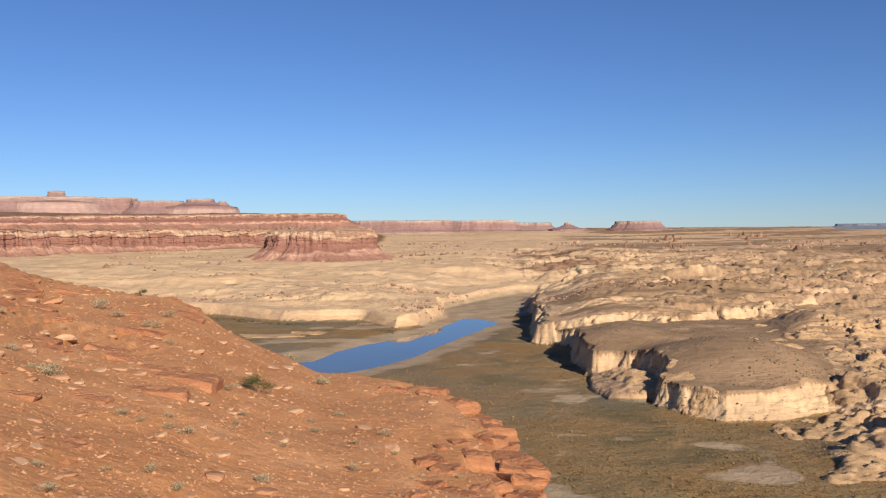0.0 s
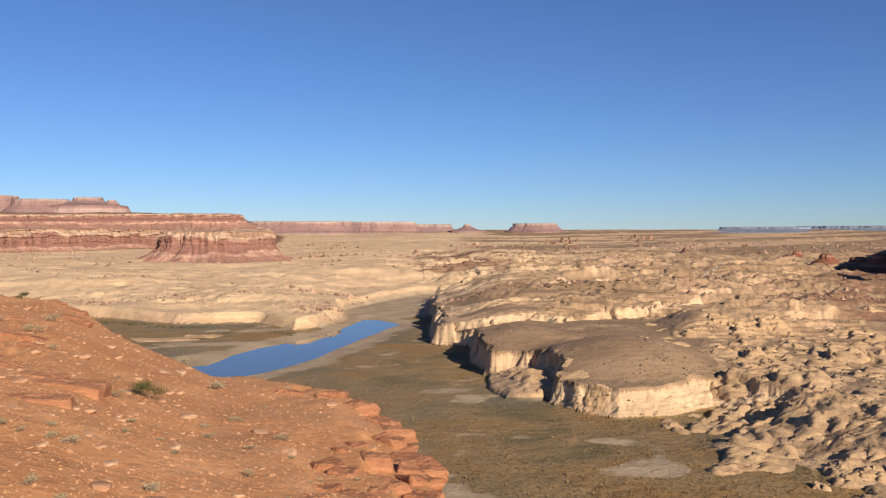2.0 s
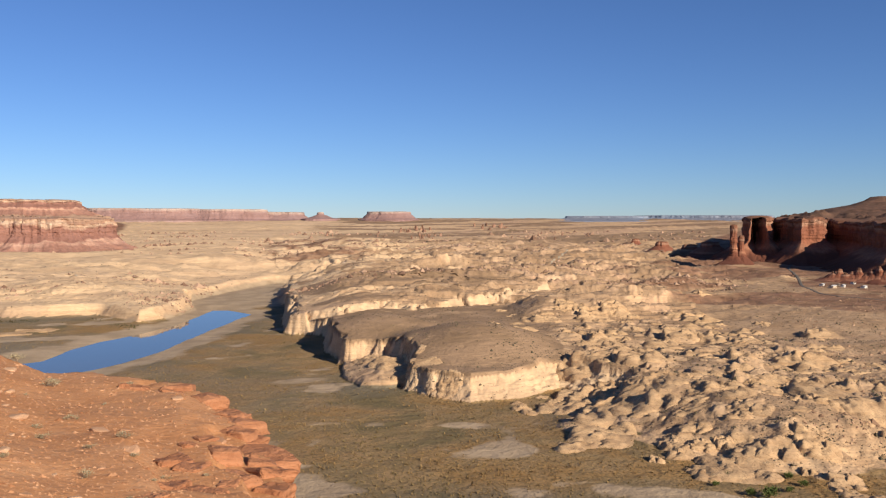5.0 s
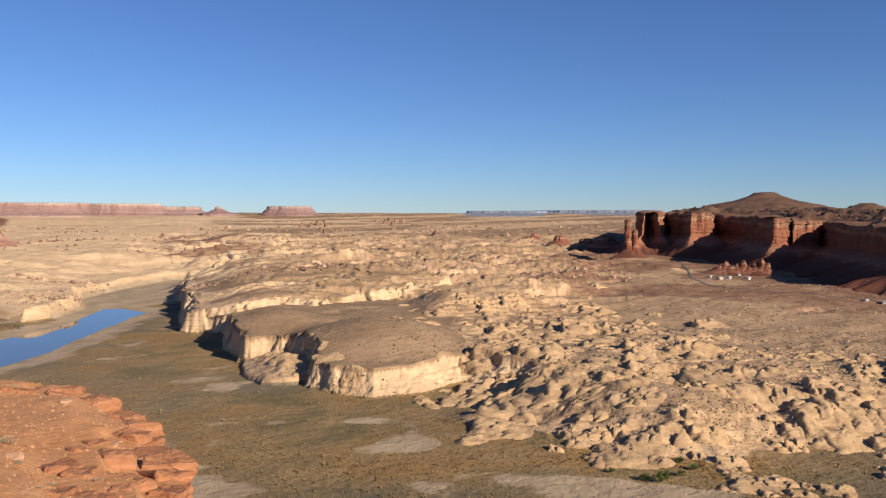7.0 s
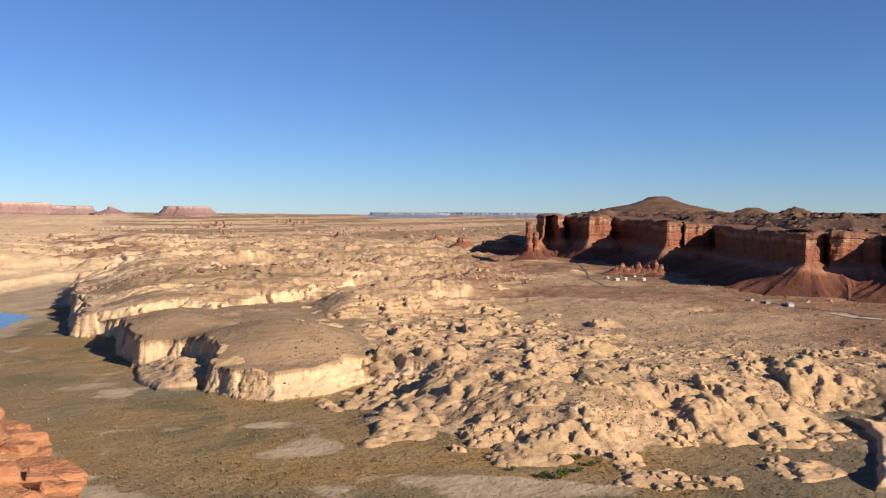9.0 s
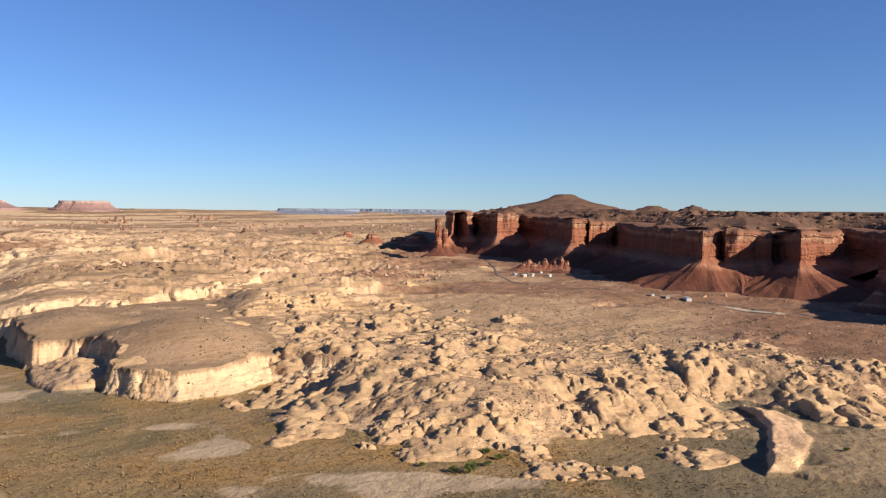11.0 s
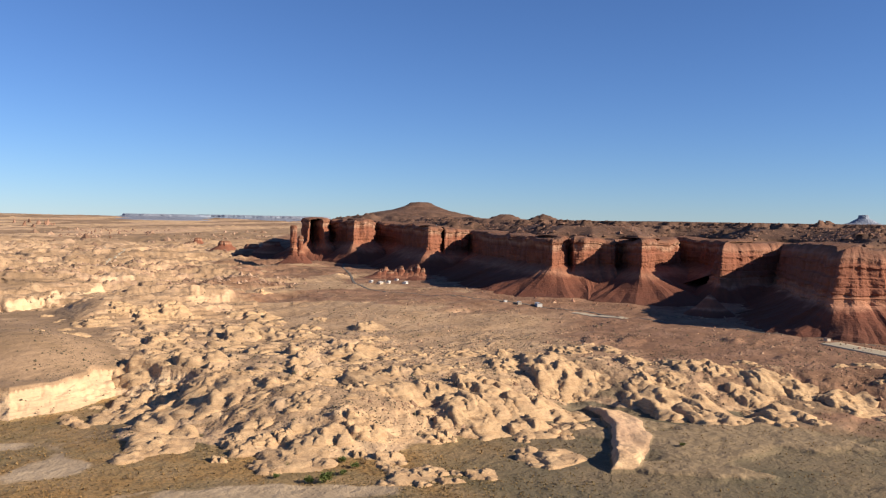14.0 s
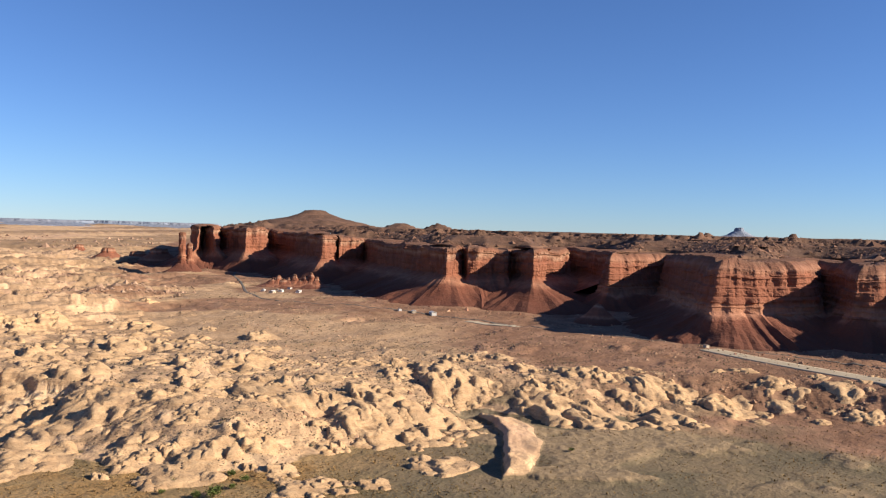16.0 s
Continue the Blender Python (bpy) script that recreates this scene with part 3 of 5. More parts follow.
    flat = smooth(0.02, 0.2, fbm(x / 85, y / 60, 3, 251)) * field * smooth(0.7, 0.15, domes + backs)
    gravel = np.maximum(gravel, 0.62 * flat)
    gravel = np.maximum(gravel, 0.85 * smooth(2300, 3200, d) * smooth(-0.12, 0.12, fbm(x / 520, y / 110, 4, 401)) * smooth(4, 12, az))
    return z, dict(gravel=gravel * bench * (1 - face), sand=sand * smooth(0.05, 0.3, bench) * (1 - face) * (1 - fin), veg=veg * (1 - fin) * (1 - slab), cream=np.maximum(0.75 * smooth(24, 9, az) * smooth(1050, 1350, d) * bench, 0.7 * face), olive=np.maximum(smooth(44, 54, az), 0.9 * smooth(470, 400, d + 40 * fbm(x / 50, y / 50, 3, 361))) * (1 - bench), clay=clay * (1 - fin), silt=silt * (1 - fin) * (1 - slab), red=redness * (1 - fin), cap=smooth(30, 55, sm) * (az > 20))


def ground_height(x, y):
    return float(land(np.array([float(x)]), np.array([float(y)]))[0][0])


def build_ground():
    # one sheet: a wide fan, with finer fans let into it over the bench and the rock field
    fine = [(5.5, 34, 592, 1320, 0.085, 0.0026), (22, 83.9, 335, 594, 0.08, 0.0029), (33.9, 83.9, 592, 850, 0.085, 0.0029), (36, 83.9, 1060, 2000, 0.12, 0.0033), (-20, 5.4, 1080, 1750, 0.09, 0.0036), (5.5, 35.9, 1322, 2500, 0.10, 0.0036)]
    verts, quads, covers, n = [], [], [], 0
    for k, block in enumerate([None] + fine):
        if block is None:
            az = np.concatenate([np.arange(-31, 84.01, 0.18), np.arange(86, 327, 3.0)])
            r = np.concatenate([np.linspace(20, 320, 12), np.exp(np.arange(math.log(330), math.log(4950), 0.0066))])
        else:
            a0, a1, r0, r1, da, dr = block
            az, r = np.arange(a0, a1, da), np.exp(np.arange(math.log(r0), math.log(r1), dr))
        a, d = np.meshgrid(np.radians(az), r)
        x, y = d * np.sin(a), d * np.cos(a)
        z, cover = land(x, y)
        q = grid_quads(len(r), len(az), block is None)
        if block is None:
            under = np.zeros(d.shape, bool)
            for a0, a1, r0, r1, _, _ in fine:
                under |= (np.degrees(a) > a0 + 0.25) & (np.degrees(a) < a1 - 0.25) & (d > r0 + 6) & (d < r1 - 8)
            q = q[~under.ravel()[q].all(1)]
        verts.append(np.stack([x, y, z], -1).reshape(-1, 3))
        quads.append(q + n)
        covers.append(cover)
        n += x.size
    cover = {key: np.concatenate([c[key].ravel() for c in covers]) for key in covers[0]}
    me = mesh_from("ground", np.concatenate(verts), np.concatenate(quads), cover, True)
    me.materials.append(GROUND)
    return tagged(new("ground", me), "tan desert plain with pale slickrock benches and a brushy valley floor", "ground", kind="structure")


build_ground()


def water():
    m = Mat("still_river_water", 0.04)
    m.b.inputs["Specular IOR Level"].default_value = 0.5
    m.b.inputs["IOR"].default_value = 1.33
    c = m.mix(m.noise(60, 3), (0.07, 0.085, 0.09), (0.10, 0.105, 0.095))
    return m.done(c, m.noise(1.5, 3), 0.01, 0.15)


x, y = np.meshgrid(np.linspace(-460, 130, 60), np.linspace(760, 1460, 70))
me = mesh_from("river", np.stack([x, y, np.zeros_like(x)], -1).reshape(-1, 3), grid_quads(70, 60), None, True)
me.materials.append(water())
tagged(new("river", me), "calm blue river pool between silt banks", "river", kind="structure")


# ---- cliffs and mesas ----
def along(points, step, closed, soft):
    p = np.array(points + points[:1] if closed else points, float)
    s = np.concatenate([[0], np.cumsum(np.hypot(*np.diff(p, axis=0).T))])
    n = int(s[-1] / step)
    u = np.linspace(0, s[-1], n, endpoint=not closed)
    q = np.stack([np.interp(u, s, p[:, 0]), np.interp(u, s, p[:, 1])], 1)
    return blur(q, soft / step, closed), u


def blur(q, sigma, closed):
    k = int(3 * sigma) + 1
    w = np.exp(-0.5 * (np.arange(-k, k + 1) / max(sigma, 0.1)) ** 2)
    w /= w.sum()
    pad = np.pad(q, ((k, k), (0, 0)), "wrap" if closed else "edge")
    if not closed:
        pad[:k] = 2 * q[0] - q[1:k + 1][::-1]
        pad[-k:] = 2 * q[-1] - q[-k - 1:-1][::-1]
    return np.stack([np.convolve(pad[:, i], w, "valid") for i in range(2)], 1)


def cliff(name, points, profile, material, step=4.0, rise=2.0, closed=False, soft=6.0, wide=60.0, crag=8.0, crag_size=60.0, ledge=1.5, gully=6.0, bed=4.0, seed=0, rim=3.0, lifts=None, fin=0.3, labels=("", "", "")):
    """A rock face swept along its rim: profile rows are metres out from the rim and height, from the top down.
    Crags, ledges and gullies are cut into it bed by bed."""
    q, u = along(points, step, closed, soft)
    w = blur(q, min(wide / step, len(q) / 8), closed)
    t = np.roll(w, -1, 0) - np.roll(w, 1, 0) if closed else np.gradient(w, axis=0)
    nrm = -np.stack([-t[:, 1], t[:, 0]], 1) / (np.hypot(t[:, 0], t[:, 1])[:, None] + 1e-9)
    off, zz = [profile[0][0]], [profile[0][1]]
    for (o0, z0), (o1, z1) in zip(profile, profile[1:]):
        k = max(1, int(max(abs(z1 - z0) / rise, abs(o1 - o0) / (rise * 5))))
        off += list(np.linspace(o0, o1, k + 1)[1:])
        zz += list(np.linspace(z0, z1, k + 1)[1:])
    off, zz = np.array(off), np.array(zz)
    steep = np.abs(np.gradient(zz)) / (np.abs(np.gradient(off)) + np.abs(np.gradient(zz)) + 1e-6)
    on_face = smooth(0.45, 0.8, steep)
    foot, top = zz.min(), zz.max()
    reach = off[(on_face > 0.5) & (zz > foot + 0.3 * (top - foot))].max() if ((on_face > 0.5) & (zz > foot + 0.3 * (top - foot))).any() else 1.0
    apron = smooth(0.55, 0.15, (zz - foot) / (top - foot)) * (1 - on_face)
    U, Z = np.meshgrid(u, zz)
    O, F, A = off[:, None] + 0 * U, on_face[:, None], apron[:, None]
    if closed:
        ang = U / u[-1] * 2 * math.pi
        nx, ny = np.cos(ang) * u[-1] / 6.28 + 999, np.sin(ang) * u[-1] / 6.28 + 999
    else:
        nx, ny = U, 0 * U
    big = np.abs(fbm(nx / crag_size, ny / crag_size + Z / (crag_size * 4), 4, seed)) * 2 - 0.5
    cols = fbm(nx / (crag_size * 0.16), ny / (crag_size * 0.16) + Z / (crag_size * 1.4), 3, seed + 3)
    fins = ridged(nx / (crag_size * 0.3), ny / (crag_size * 0.3) + Z / (crag_size * 3), 3, seed + 17) - 1.6 * smooth(0.8, 1.0, ridged(nx / (crag_size * 0.42) + 7, ny / (crag_size * 0.42) + Z / (crag_size * 5), 2, seed + 19))
    beds = (hash2(np.floor(Z / bed + 0.6 * vnoise(nx / 40, ny / 40, seed + 5)), 0 * Z, seed + 6) - 0.5) * 2 * ledge
    edge_ = np.where(off <= 0, smooth(-48, -4, off), 0.2 + 0.8 * np.exp(-np.clip(off - reach, 0, None) / (0.35 * (off.max() - reach) + 1)))[:, None]
    O = O + edge_ * (big * crag + cols * crag * 0.16 + fins * crag * fin) + F * beds
    gul = 0.65 * ridged(nx / (gully * 3.2), ny / (gully * 3.2) + Z / 300, 3, seed + 9) + 0.5 * ridged(nx / (gully * 1.1), ny / (gully * 1.1) + Z / 160, 3, seed + 10)
    Zd = Z + A * gully * 0.95 * (gul - 0.4) + rim * fbm(nx / 45, ny / 45, 3, seed + 11) * smooth(0.55, 1, (Z - foot) / (top - foot)) * (O < 40)
    Zd = Zd + A * 0.14 * gully * fbm(nx / 9, ny / 9 + Z / 7, 3, seed + 21)
    Zd = Zd + 0.5 * ledge * fbm(nx / 6, ny / 6 + Z / 6, 3, seed + 12)
    O = O + F * ledge * 0.9 * fbm(nx / (bed * 1.6), ny / (bed * 1.6) + Z / (bed * 1.1), 4, seed + 14)
    if lifts is not None:
        p = np.array(points, float)
        s_ = np.concatenate([[0], np.cumsum(np.hypot(*np.diff(p, axis=0).T))])
        Zd = Zd + np.interp(u, s_, lifts)[None] * smooth(0.05, 0.9, (Z - foot) / (top - foot))
    blend = smooth(5, 90, np.abs(off))[:, None, None]
    base = q[None] * (1 - blend) + w[None] * blend
    X, Y = base[..., 0] + nrm[None, :, 0] * O, base[..., 1] + nrm[None, :, 1] * O
    h = np.clip((Z - foot) / (top - foot), 0, 1)
    brow = int(np.argmax(off >= 0)) if (off >= 0).any() else 1
    brow = max(1, int(np.argmax(zz < top - 0.06 * (top - foot))) - 1)
    apex = int(np.argmax(apron > 0.5)) if (apron > 0.5).any() else len(zz) - 2
    apex = max(apex, brow + 1)
    root = new(name)
    for piece, a, b, tag in (("rim_top", 0, brow, labels[0]), ("rock_face", brow, apex, labels[1]), ("talus_slope", apex, len(zz) - 1, labels[2])):
        if b <= a:
            continue
        v = np.stack([X[a:b + 1], Y[a:b + 1], Zd[a:b + 1]], -1).reshape(-1, 3)
        hh, quads = h[a:b + 1].ravel(), grid_quads(b - a + 1, len(u), closed)
        if closed and a == 0:
            # roof of a closed outline: rings drawn in towards the middle
            inner, mid, hi = [v], v[:len(u)].mean(0), len(u)
            for k, f in enumerate((0.75, 0.5, 0.25, 0.04)):
                row = mid + (v[:hi] - mid) * f
                row[:, 2] = v[:hi, 2] * f + (mid[2] + 0.4 * rim) * (1 - f)
                inner.insert(0, row)
            v = np.concatenate(inner)
            hh = np.concatenate([np.ones(4 * hi), hh])
            quads = grid_quads(b - a + 5, len(u), True)
        me = mesh_from(piece, v, quads, dict(h=hh))
        me.materials.append(material)
        ob = new(piece, me)
        ob.parent = root
        tagged(ob, tag)
    return root


RED_PROFILE = [(-52, 130), (-40, 131), (-14, 130.5), (-3, 129), (0, 126), (0.6, 121), (-1.5, 119.5), (-2.0, 108), (0.5, 106), (0, 96), (-1.5, 94.5), (0, 85), (6, 81), (40, 66), (80, 52), (118, 39), (145, 24)]
NEAR_PROFILE = [(-52, 131), (-30, 131), (-12, 129), (-5, 124), (0, 118), (0.6, 111), (3, 110), (3, 98), (6, 96.5), (6.5, 86), (9, 84.5), (9.5, 76), (13, 74), (15, 65), (21, 62), (40, 53), (66, 44), (92, 36), (112, 24)]
TURN_AT = len(FAR_WALL) + 15
tagged(cliff("red_cliff", RED_RIM[:TURN_AT + 1], RED_PROFILE, RED_FACE, 2.6, 1.6, soft=3, wide=60, crag=13, crag_size=58, fin=0.22, ledge=1.6, gully=11, bed=4.2, seed=11, rim=5, lifts=RED_LIFT[:TURN_AT + 1]), "long red sandstone cliff with dark alcoves above gullied talus", "cliff")
tagged(cliff("red_cliff", RED_RIM[TURN_AT:], NEAR_PROFILE, NEAR_FACE, 2.3, 1.5, soft=3, wide=60, crag=9, crag_size=52, fin=0.22, ledge=1.6, gully=10, bed=4.2, seed=13, rim=5), "red sandstone buttresses with a pale band above gullied talus", "cliff")
LEFT_PROFILE = [(-90, 165), (-40, 164), (0, 162), (4, 150), (12, 146), (16, 124), (22, 108), (60, 88), (105, 70), (160, 58), (190, 50)]
tagged(cliff("banded_cliff", LEFT_RIM, LEFT_PROFILE, LEFT_FACE, 6, 3, soft=9, wide=80, crag=24, crag_size=70, fin=0.6, ledge=4.5, gully=20, bed=8, seed=23, rim=4), "banded red and cream sandstone cliff above a pink talus skirt", "cliff")
UPPER_PROFILE = [(-90, 216), (-30, 214), (0, 212), (4, 198), (30, 190), (36, 182), (70, 172), (110, 160)]
tagged(cliff("upper_mesa_rim", UPPER_RIM, UPPER_PROFILE, LEFT_FACE, 9, 3, soft=14, wide=70, crag=22, crag_size=80, ledge=5, gully=16, bed=8, seed=29, rim=3, lifts=[0, 0, 0, 8, 13, 15, 15, 15, 15, 15]), "upper tier of a red mesa with a flat rim", "mesa")

BUTTE_PROFILE = [(-40, 156), (-10, 154), (0, 152), (3, 142), (9, 139), (11, 120), (13, 104), (34, 90), (62, 76), (110, 60), (165, 46), (190, 34)]


def ring(az0, az1, d, depth, n=14, wobble=0.12):
    """A closed outline of a mesa that spans these bearings."""
    cx, cy = at((az0 + az1) / 2, d + depth)
    half = d * math.tan(radians((az1 - az0) / 2))
    ux, uy = at((az0 + az1) / 2, 1)
    out = []
    for k in range(n):
        a = 2 * math.pi * k / n
        e = 1 + random.uniform(-wobble, wobble)
        s, f = half * e * math.copysign(abs(math.cos(a)) ** 0.7, math.cos(a)), depth * e * math.sin(a)
        out.append((cx + uy * s + ux * f, cy - ux * s + uy * f))
    return out


tagged(cliff("banded_butte", ring(-12.0, -5.0, 2580, 110), BUTTE_PROFILE, LEFT_FACE, 5, 2.5, True, 9, 50, 20, 55, 3.5, 20, 7, 25, 5), "banded red sandstone butte standing before the mesa", "butte")
# skyline mesas, buttes and ridges; their materials carry the distance haze as colour
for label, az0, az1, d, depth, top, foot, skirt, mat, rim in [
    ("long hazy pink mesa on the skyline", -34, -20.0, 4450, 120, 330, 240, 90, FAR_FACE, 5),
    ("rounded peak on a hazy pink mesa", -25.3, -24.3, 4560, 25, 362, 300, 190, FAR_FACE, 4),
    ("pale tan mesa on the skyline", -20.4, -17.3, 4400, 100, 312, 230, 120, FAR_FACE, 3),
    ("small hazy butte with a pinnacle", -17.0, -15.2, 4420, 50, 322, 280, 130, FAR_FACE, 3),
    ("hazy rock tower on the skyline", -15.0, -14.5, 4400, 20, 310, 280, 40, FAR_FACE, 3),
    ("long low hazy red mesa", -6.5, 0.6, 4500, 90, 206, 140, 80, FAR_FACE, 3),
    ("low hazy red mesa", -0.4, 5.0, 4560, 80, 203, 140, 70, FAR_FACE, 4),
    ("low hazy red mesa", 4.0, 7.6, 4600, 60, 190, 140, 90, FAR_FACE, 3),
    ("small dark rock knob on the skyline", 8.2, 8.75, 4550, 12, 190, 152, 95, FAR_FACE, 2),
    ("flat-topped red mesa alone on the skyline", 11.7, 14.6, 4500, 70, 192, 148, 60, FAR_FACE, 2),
    ("low ridge tinted haze-blue on the far horizon", 25.0, 30.5, 4700, 60, 169, 140, 260, HAZE_BLUE_FACE, 2),
    ("low ridge tinted haze-blue on the far horizon", 30.0, 38.5, 4750, 60, 172, 140, 260, HAZE_BLUE_FACE, 2),
    ("small haze-blue butte far behind the plateau", 72.45, 73.15, 3000, 14, 203, 170, 60, HAZE_BLUE_FACE, 1),
]:
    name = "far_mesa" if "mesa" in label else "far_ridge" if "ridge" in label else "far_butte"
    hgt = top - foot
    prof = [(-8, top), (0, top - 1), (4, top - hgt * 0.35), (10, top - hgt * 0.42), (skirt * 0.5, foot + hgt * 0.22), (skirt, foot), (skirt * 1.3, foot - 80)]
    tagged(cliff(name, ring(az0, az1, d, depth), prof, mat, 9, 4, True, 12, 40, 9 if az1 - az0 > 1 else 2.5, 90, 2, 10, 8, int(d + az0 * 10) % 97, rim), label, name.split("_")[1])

# ---- the near hillside ----
H_AZ = [-180, -120, -90, -60, -40, -28, -24.9, -21.6, -18.2, -16.4, -14.6, -12.1, -8.7, -3.3, -0.6, 1.7, 3.25, 3.8, 5.2, 6.5, 8, 12, 20, 40, 90, 130, 180]
H_R = [90, 90, 100, 95, 85, 75, 71, 67, 62, 59, 56, 52, 48, 44, 41, 38, 35, 32, 29, 26.5, 22, 15, 9, 5, 6, 40, 90]
H_Z = [3, 5, 6, 4, -0.5, -2.25, -3.5, -4.17, -4.5, -5.2, -6.4, -7.2, -7.9, -7.8, -7.55, -7.85, -7.9, -8.1, -7.9, -8.25, -8.4, -6.2, -4.1, -2.5, -2.4, 0, 3]
N_AZ = [-180, -90, -40, -28, -18, -7, 0, 6.5, 8, 12, 20, 40, 90, 130, 180]
N_R = [20, 15, 15, 15, 17, 20, 21, 22, 18, 12, 7, 4, 4, 15, 20]
N_Z = [-1.0, -1.5, -3.4, -4.2, -5.15, -6.35, -6.8, -7.4, -7.0, -5.2, -3.5, -2.3, -2.2, -1.2, -1.0]


def hill(x, y):
    """Height of the near hillside over a place; past its brow it falls off steeply."""
    r, az = np.hypot(x, y), np.degrees(np.arctan2(x, y))
    rs, zs = np.interp(az, H_AZ, H_R), np.interp(az, H_AZ, H_Z)
    rs = rs + 0.9 * fbm(x / 2.2, y / 2.2, 3, 108) * smooth(12, 7, np.abs(az))
    rn, zn = np.interp(az, N_AZ, N_R), np.interp(az, N_AZ, N_Z)
    near = -1.6 + (zn + 1.6) * smooth(0, 1, r / rn) * 0.6 + (zn + 1.6) * 0.4 * np.clip(r / rn, 0, 1)
    u = np.clip((r - rn) / (rs - rn), 0, 1)
    mid = zn + (zs - zn) * u
    over = np.clip(r - rs, 0, None)
    z = np.where(r < rn, near, mid) - 0.5 * over - 0.05 * over ** 2
    z = z + (0.20 * fbm(x / 6, y / 6, 4, 100) + 0.05 * fbm(x / 1.5, y / 1.5, 2, 101)) * smooth(1, 8, r)
    # bedded ledges on the upper slope and near the brow of the nose
    upper = smooth(-16, -22, az) * smooth(30, 40, r) * smooth(0.0, 0.3, fbm(x / 6, y / 6, 3, 116) + 0.08)
    t = (z - 0.22 * x + 0.30 * fbm(x / 3, y / 3, 4, 117)) / 0.42
    z = z + upper * 0.42 * (np.floor(t) + smooth(0.72, 0.95, t - np.floor(t)) - t) * 0.9
    zone = smooth(-4.5, -1.5, az) * smooth(14, 8, az) * smooth(19, 23, r + 3 * fbm(x / 3, y / 3, 2, 113)) * np.maximum(smooth(33, 28, r), smooth(4, 2, rs - r))
    t = (z + 0.35 * fbm(x / 2.6, y / 2.6, 4, 111)) / 0.55
    z = z + zone * (0.55 * (np.floor(t) + smooth(0.7, 0.92, t - np.floor(t))) - z - 0.1) * 0.8
    return EYE + z


def hill_material():
    m = Mat("red_soil", 0.95)
    mid, fine = m.noise(5, 5), m.noise(0.35, 5)
    c = m.mix(m.ramp(mid, (0.35, 0.0), (0.65, 1.0)), (0.44, 0.195, 0.079), (0.56, 0.272, 0.12))
    c = m.mix(m.ramp(fine, (0.5, 0.0), (0.75, 0.6)), c, (0.31, 0.14, 0.066))
    c = m.mix(m.ramp(m.noise(1.8, 5), (0.56, 0.0), (0.72, 0.5)), c, (0.53, 0.31, 0.17))
    c = m.mix(m.ramp(m.noise(0.9, 6, None, 0.7), (0.5, 0.0), (0.64, 0.5)), c, (0.34, 0.155, 0.07))
    c = m.mix(m.ramp(m.noise(0.16, 4, None, 0.7), (0.58, 0.0), (0.68, 0.6)), c, (0.58, 0.36, 0.2))
    grit = m.voronoi(0.22)
    c = m.mix(m.ramp(grit, (0.12, 0.55), (0.24, 0.0)), c, (0.56, 0.33, 0.19))
    return m.done(c, m.math("ADD", m.math("MULTIPLY", fine, 0.9), m.math("MULTIPLY", m.noise(1.2, 4), 0.8)), 0.10, 0.8)


def ledge_material():
    m = Mat("red_ledge_rock", 0.9)
    beds = m.noise(0.5, 4, m.scaled(0.3, 0.3, 3))
    c = m.mix(m.ramp(beds, (0.35, 0.0), (0.65, 1.0)), (0.31, 0.128, 0.06), (0.43, 0.195, 0.097))
    c = m.mix(m.ramp(m.noise(0.7, 6), (0.5, 0.0), (0.75, 0.5)), c, (0.24, 0.09, 0.045))
    c = m.mix(m.math("MULTIPLY", m.rand(), 0.3), c, (0.46, 0.225, 0.115))
    h = m.math("ADD", m.noise(0.25, 6), beds)
    return m.done(c, h, 0.16, 0.9)


def stone_material():
    m = Mat("loose_stone", 0.9)
    c = m.mix(m.rand(), (0.38, 0.185, 0.095), (0.56, 0.345, 0.205))
    c = m.mix(m.ramp(m.noise(0.15, 4), (0.45, 0.0), (0.7, 0.5)), c, (0.30, 0.15, 0.08))
    return m.done(c, m.noise(0.08, 4), 0.02, 0.6)


SOIL, LEDGE, STONE = hill_material(), ledge_material(), stone_material()


def build_hill():
    az = np.concatenate([np.arange(-33, 10, 0.2), np.arange(10, 326, 4.0)])
    r = np.concatenate([[0.01], np.linspace(1, 12, 12), np.exp(np.arange(math.log(12.4), math.log(85), 0.011)), np.linspace(88, 260, 40)])
    a, d = np.meshgrid(np.radians(az), r)
    x, y = d * np.sin(a), d * np.cos(a)
    z = np.maximum(hill(x, y), -3.0)
    me = mesh_from("hillside", np.stack([x, y, z], -1).reshape(-1, 3), grid_quads(len(r), len(az), True), None, True)
    bm = bmesh.new()
    bm.from_mesh(me)
    bmesh.ops.holes_fill(bm, edges=[e for e in bm.edges if e.is_boundary and e.calc_length() < 0.01], sides=0)
    bm.to_mesh(me)
    bm.free()
    me.materials.append(SOIL)
    return tagged(new("hillside", me), "red dirt hillside strewn with stones, falling to a rock ledge", "hillside", kind="structure")


build_hill()


# ---- stones, ledge blocks and slabs on the hillside ----
def stone_mesh(name, flat, seed, sub=2, jag=0.25):
    bm = bmesh.new()
    bmesh.ops.create_icosphere(bm, subdivisions=sub, radius=1.0)
    rnd = random.Random(seed)
    o = Vector((rnd.uniform(0, 90), rnd.uniform(0, 90), rnd.uniform(0, 90)))
    for v in bm.verts:
        n = noise.noise(v.co * 0.9 + o) * 0.5 + noise.cell(v.co * 1.3 + o) * jag
        v.co = v.co * (1 + n * 0.55)
        v.co.z = max(-0.5, min(v.co.z, 0.62 + 0.1 * noise.noise(v.co * 2 + o))) * flat
    me = bpy.data.meshes.new(name)
    bm.to_mesh(me)
    bm.free()
    return me


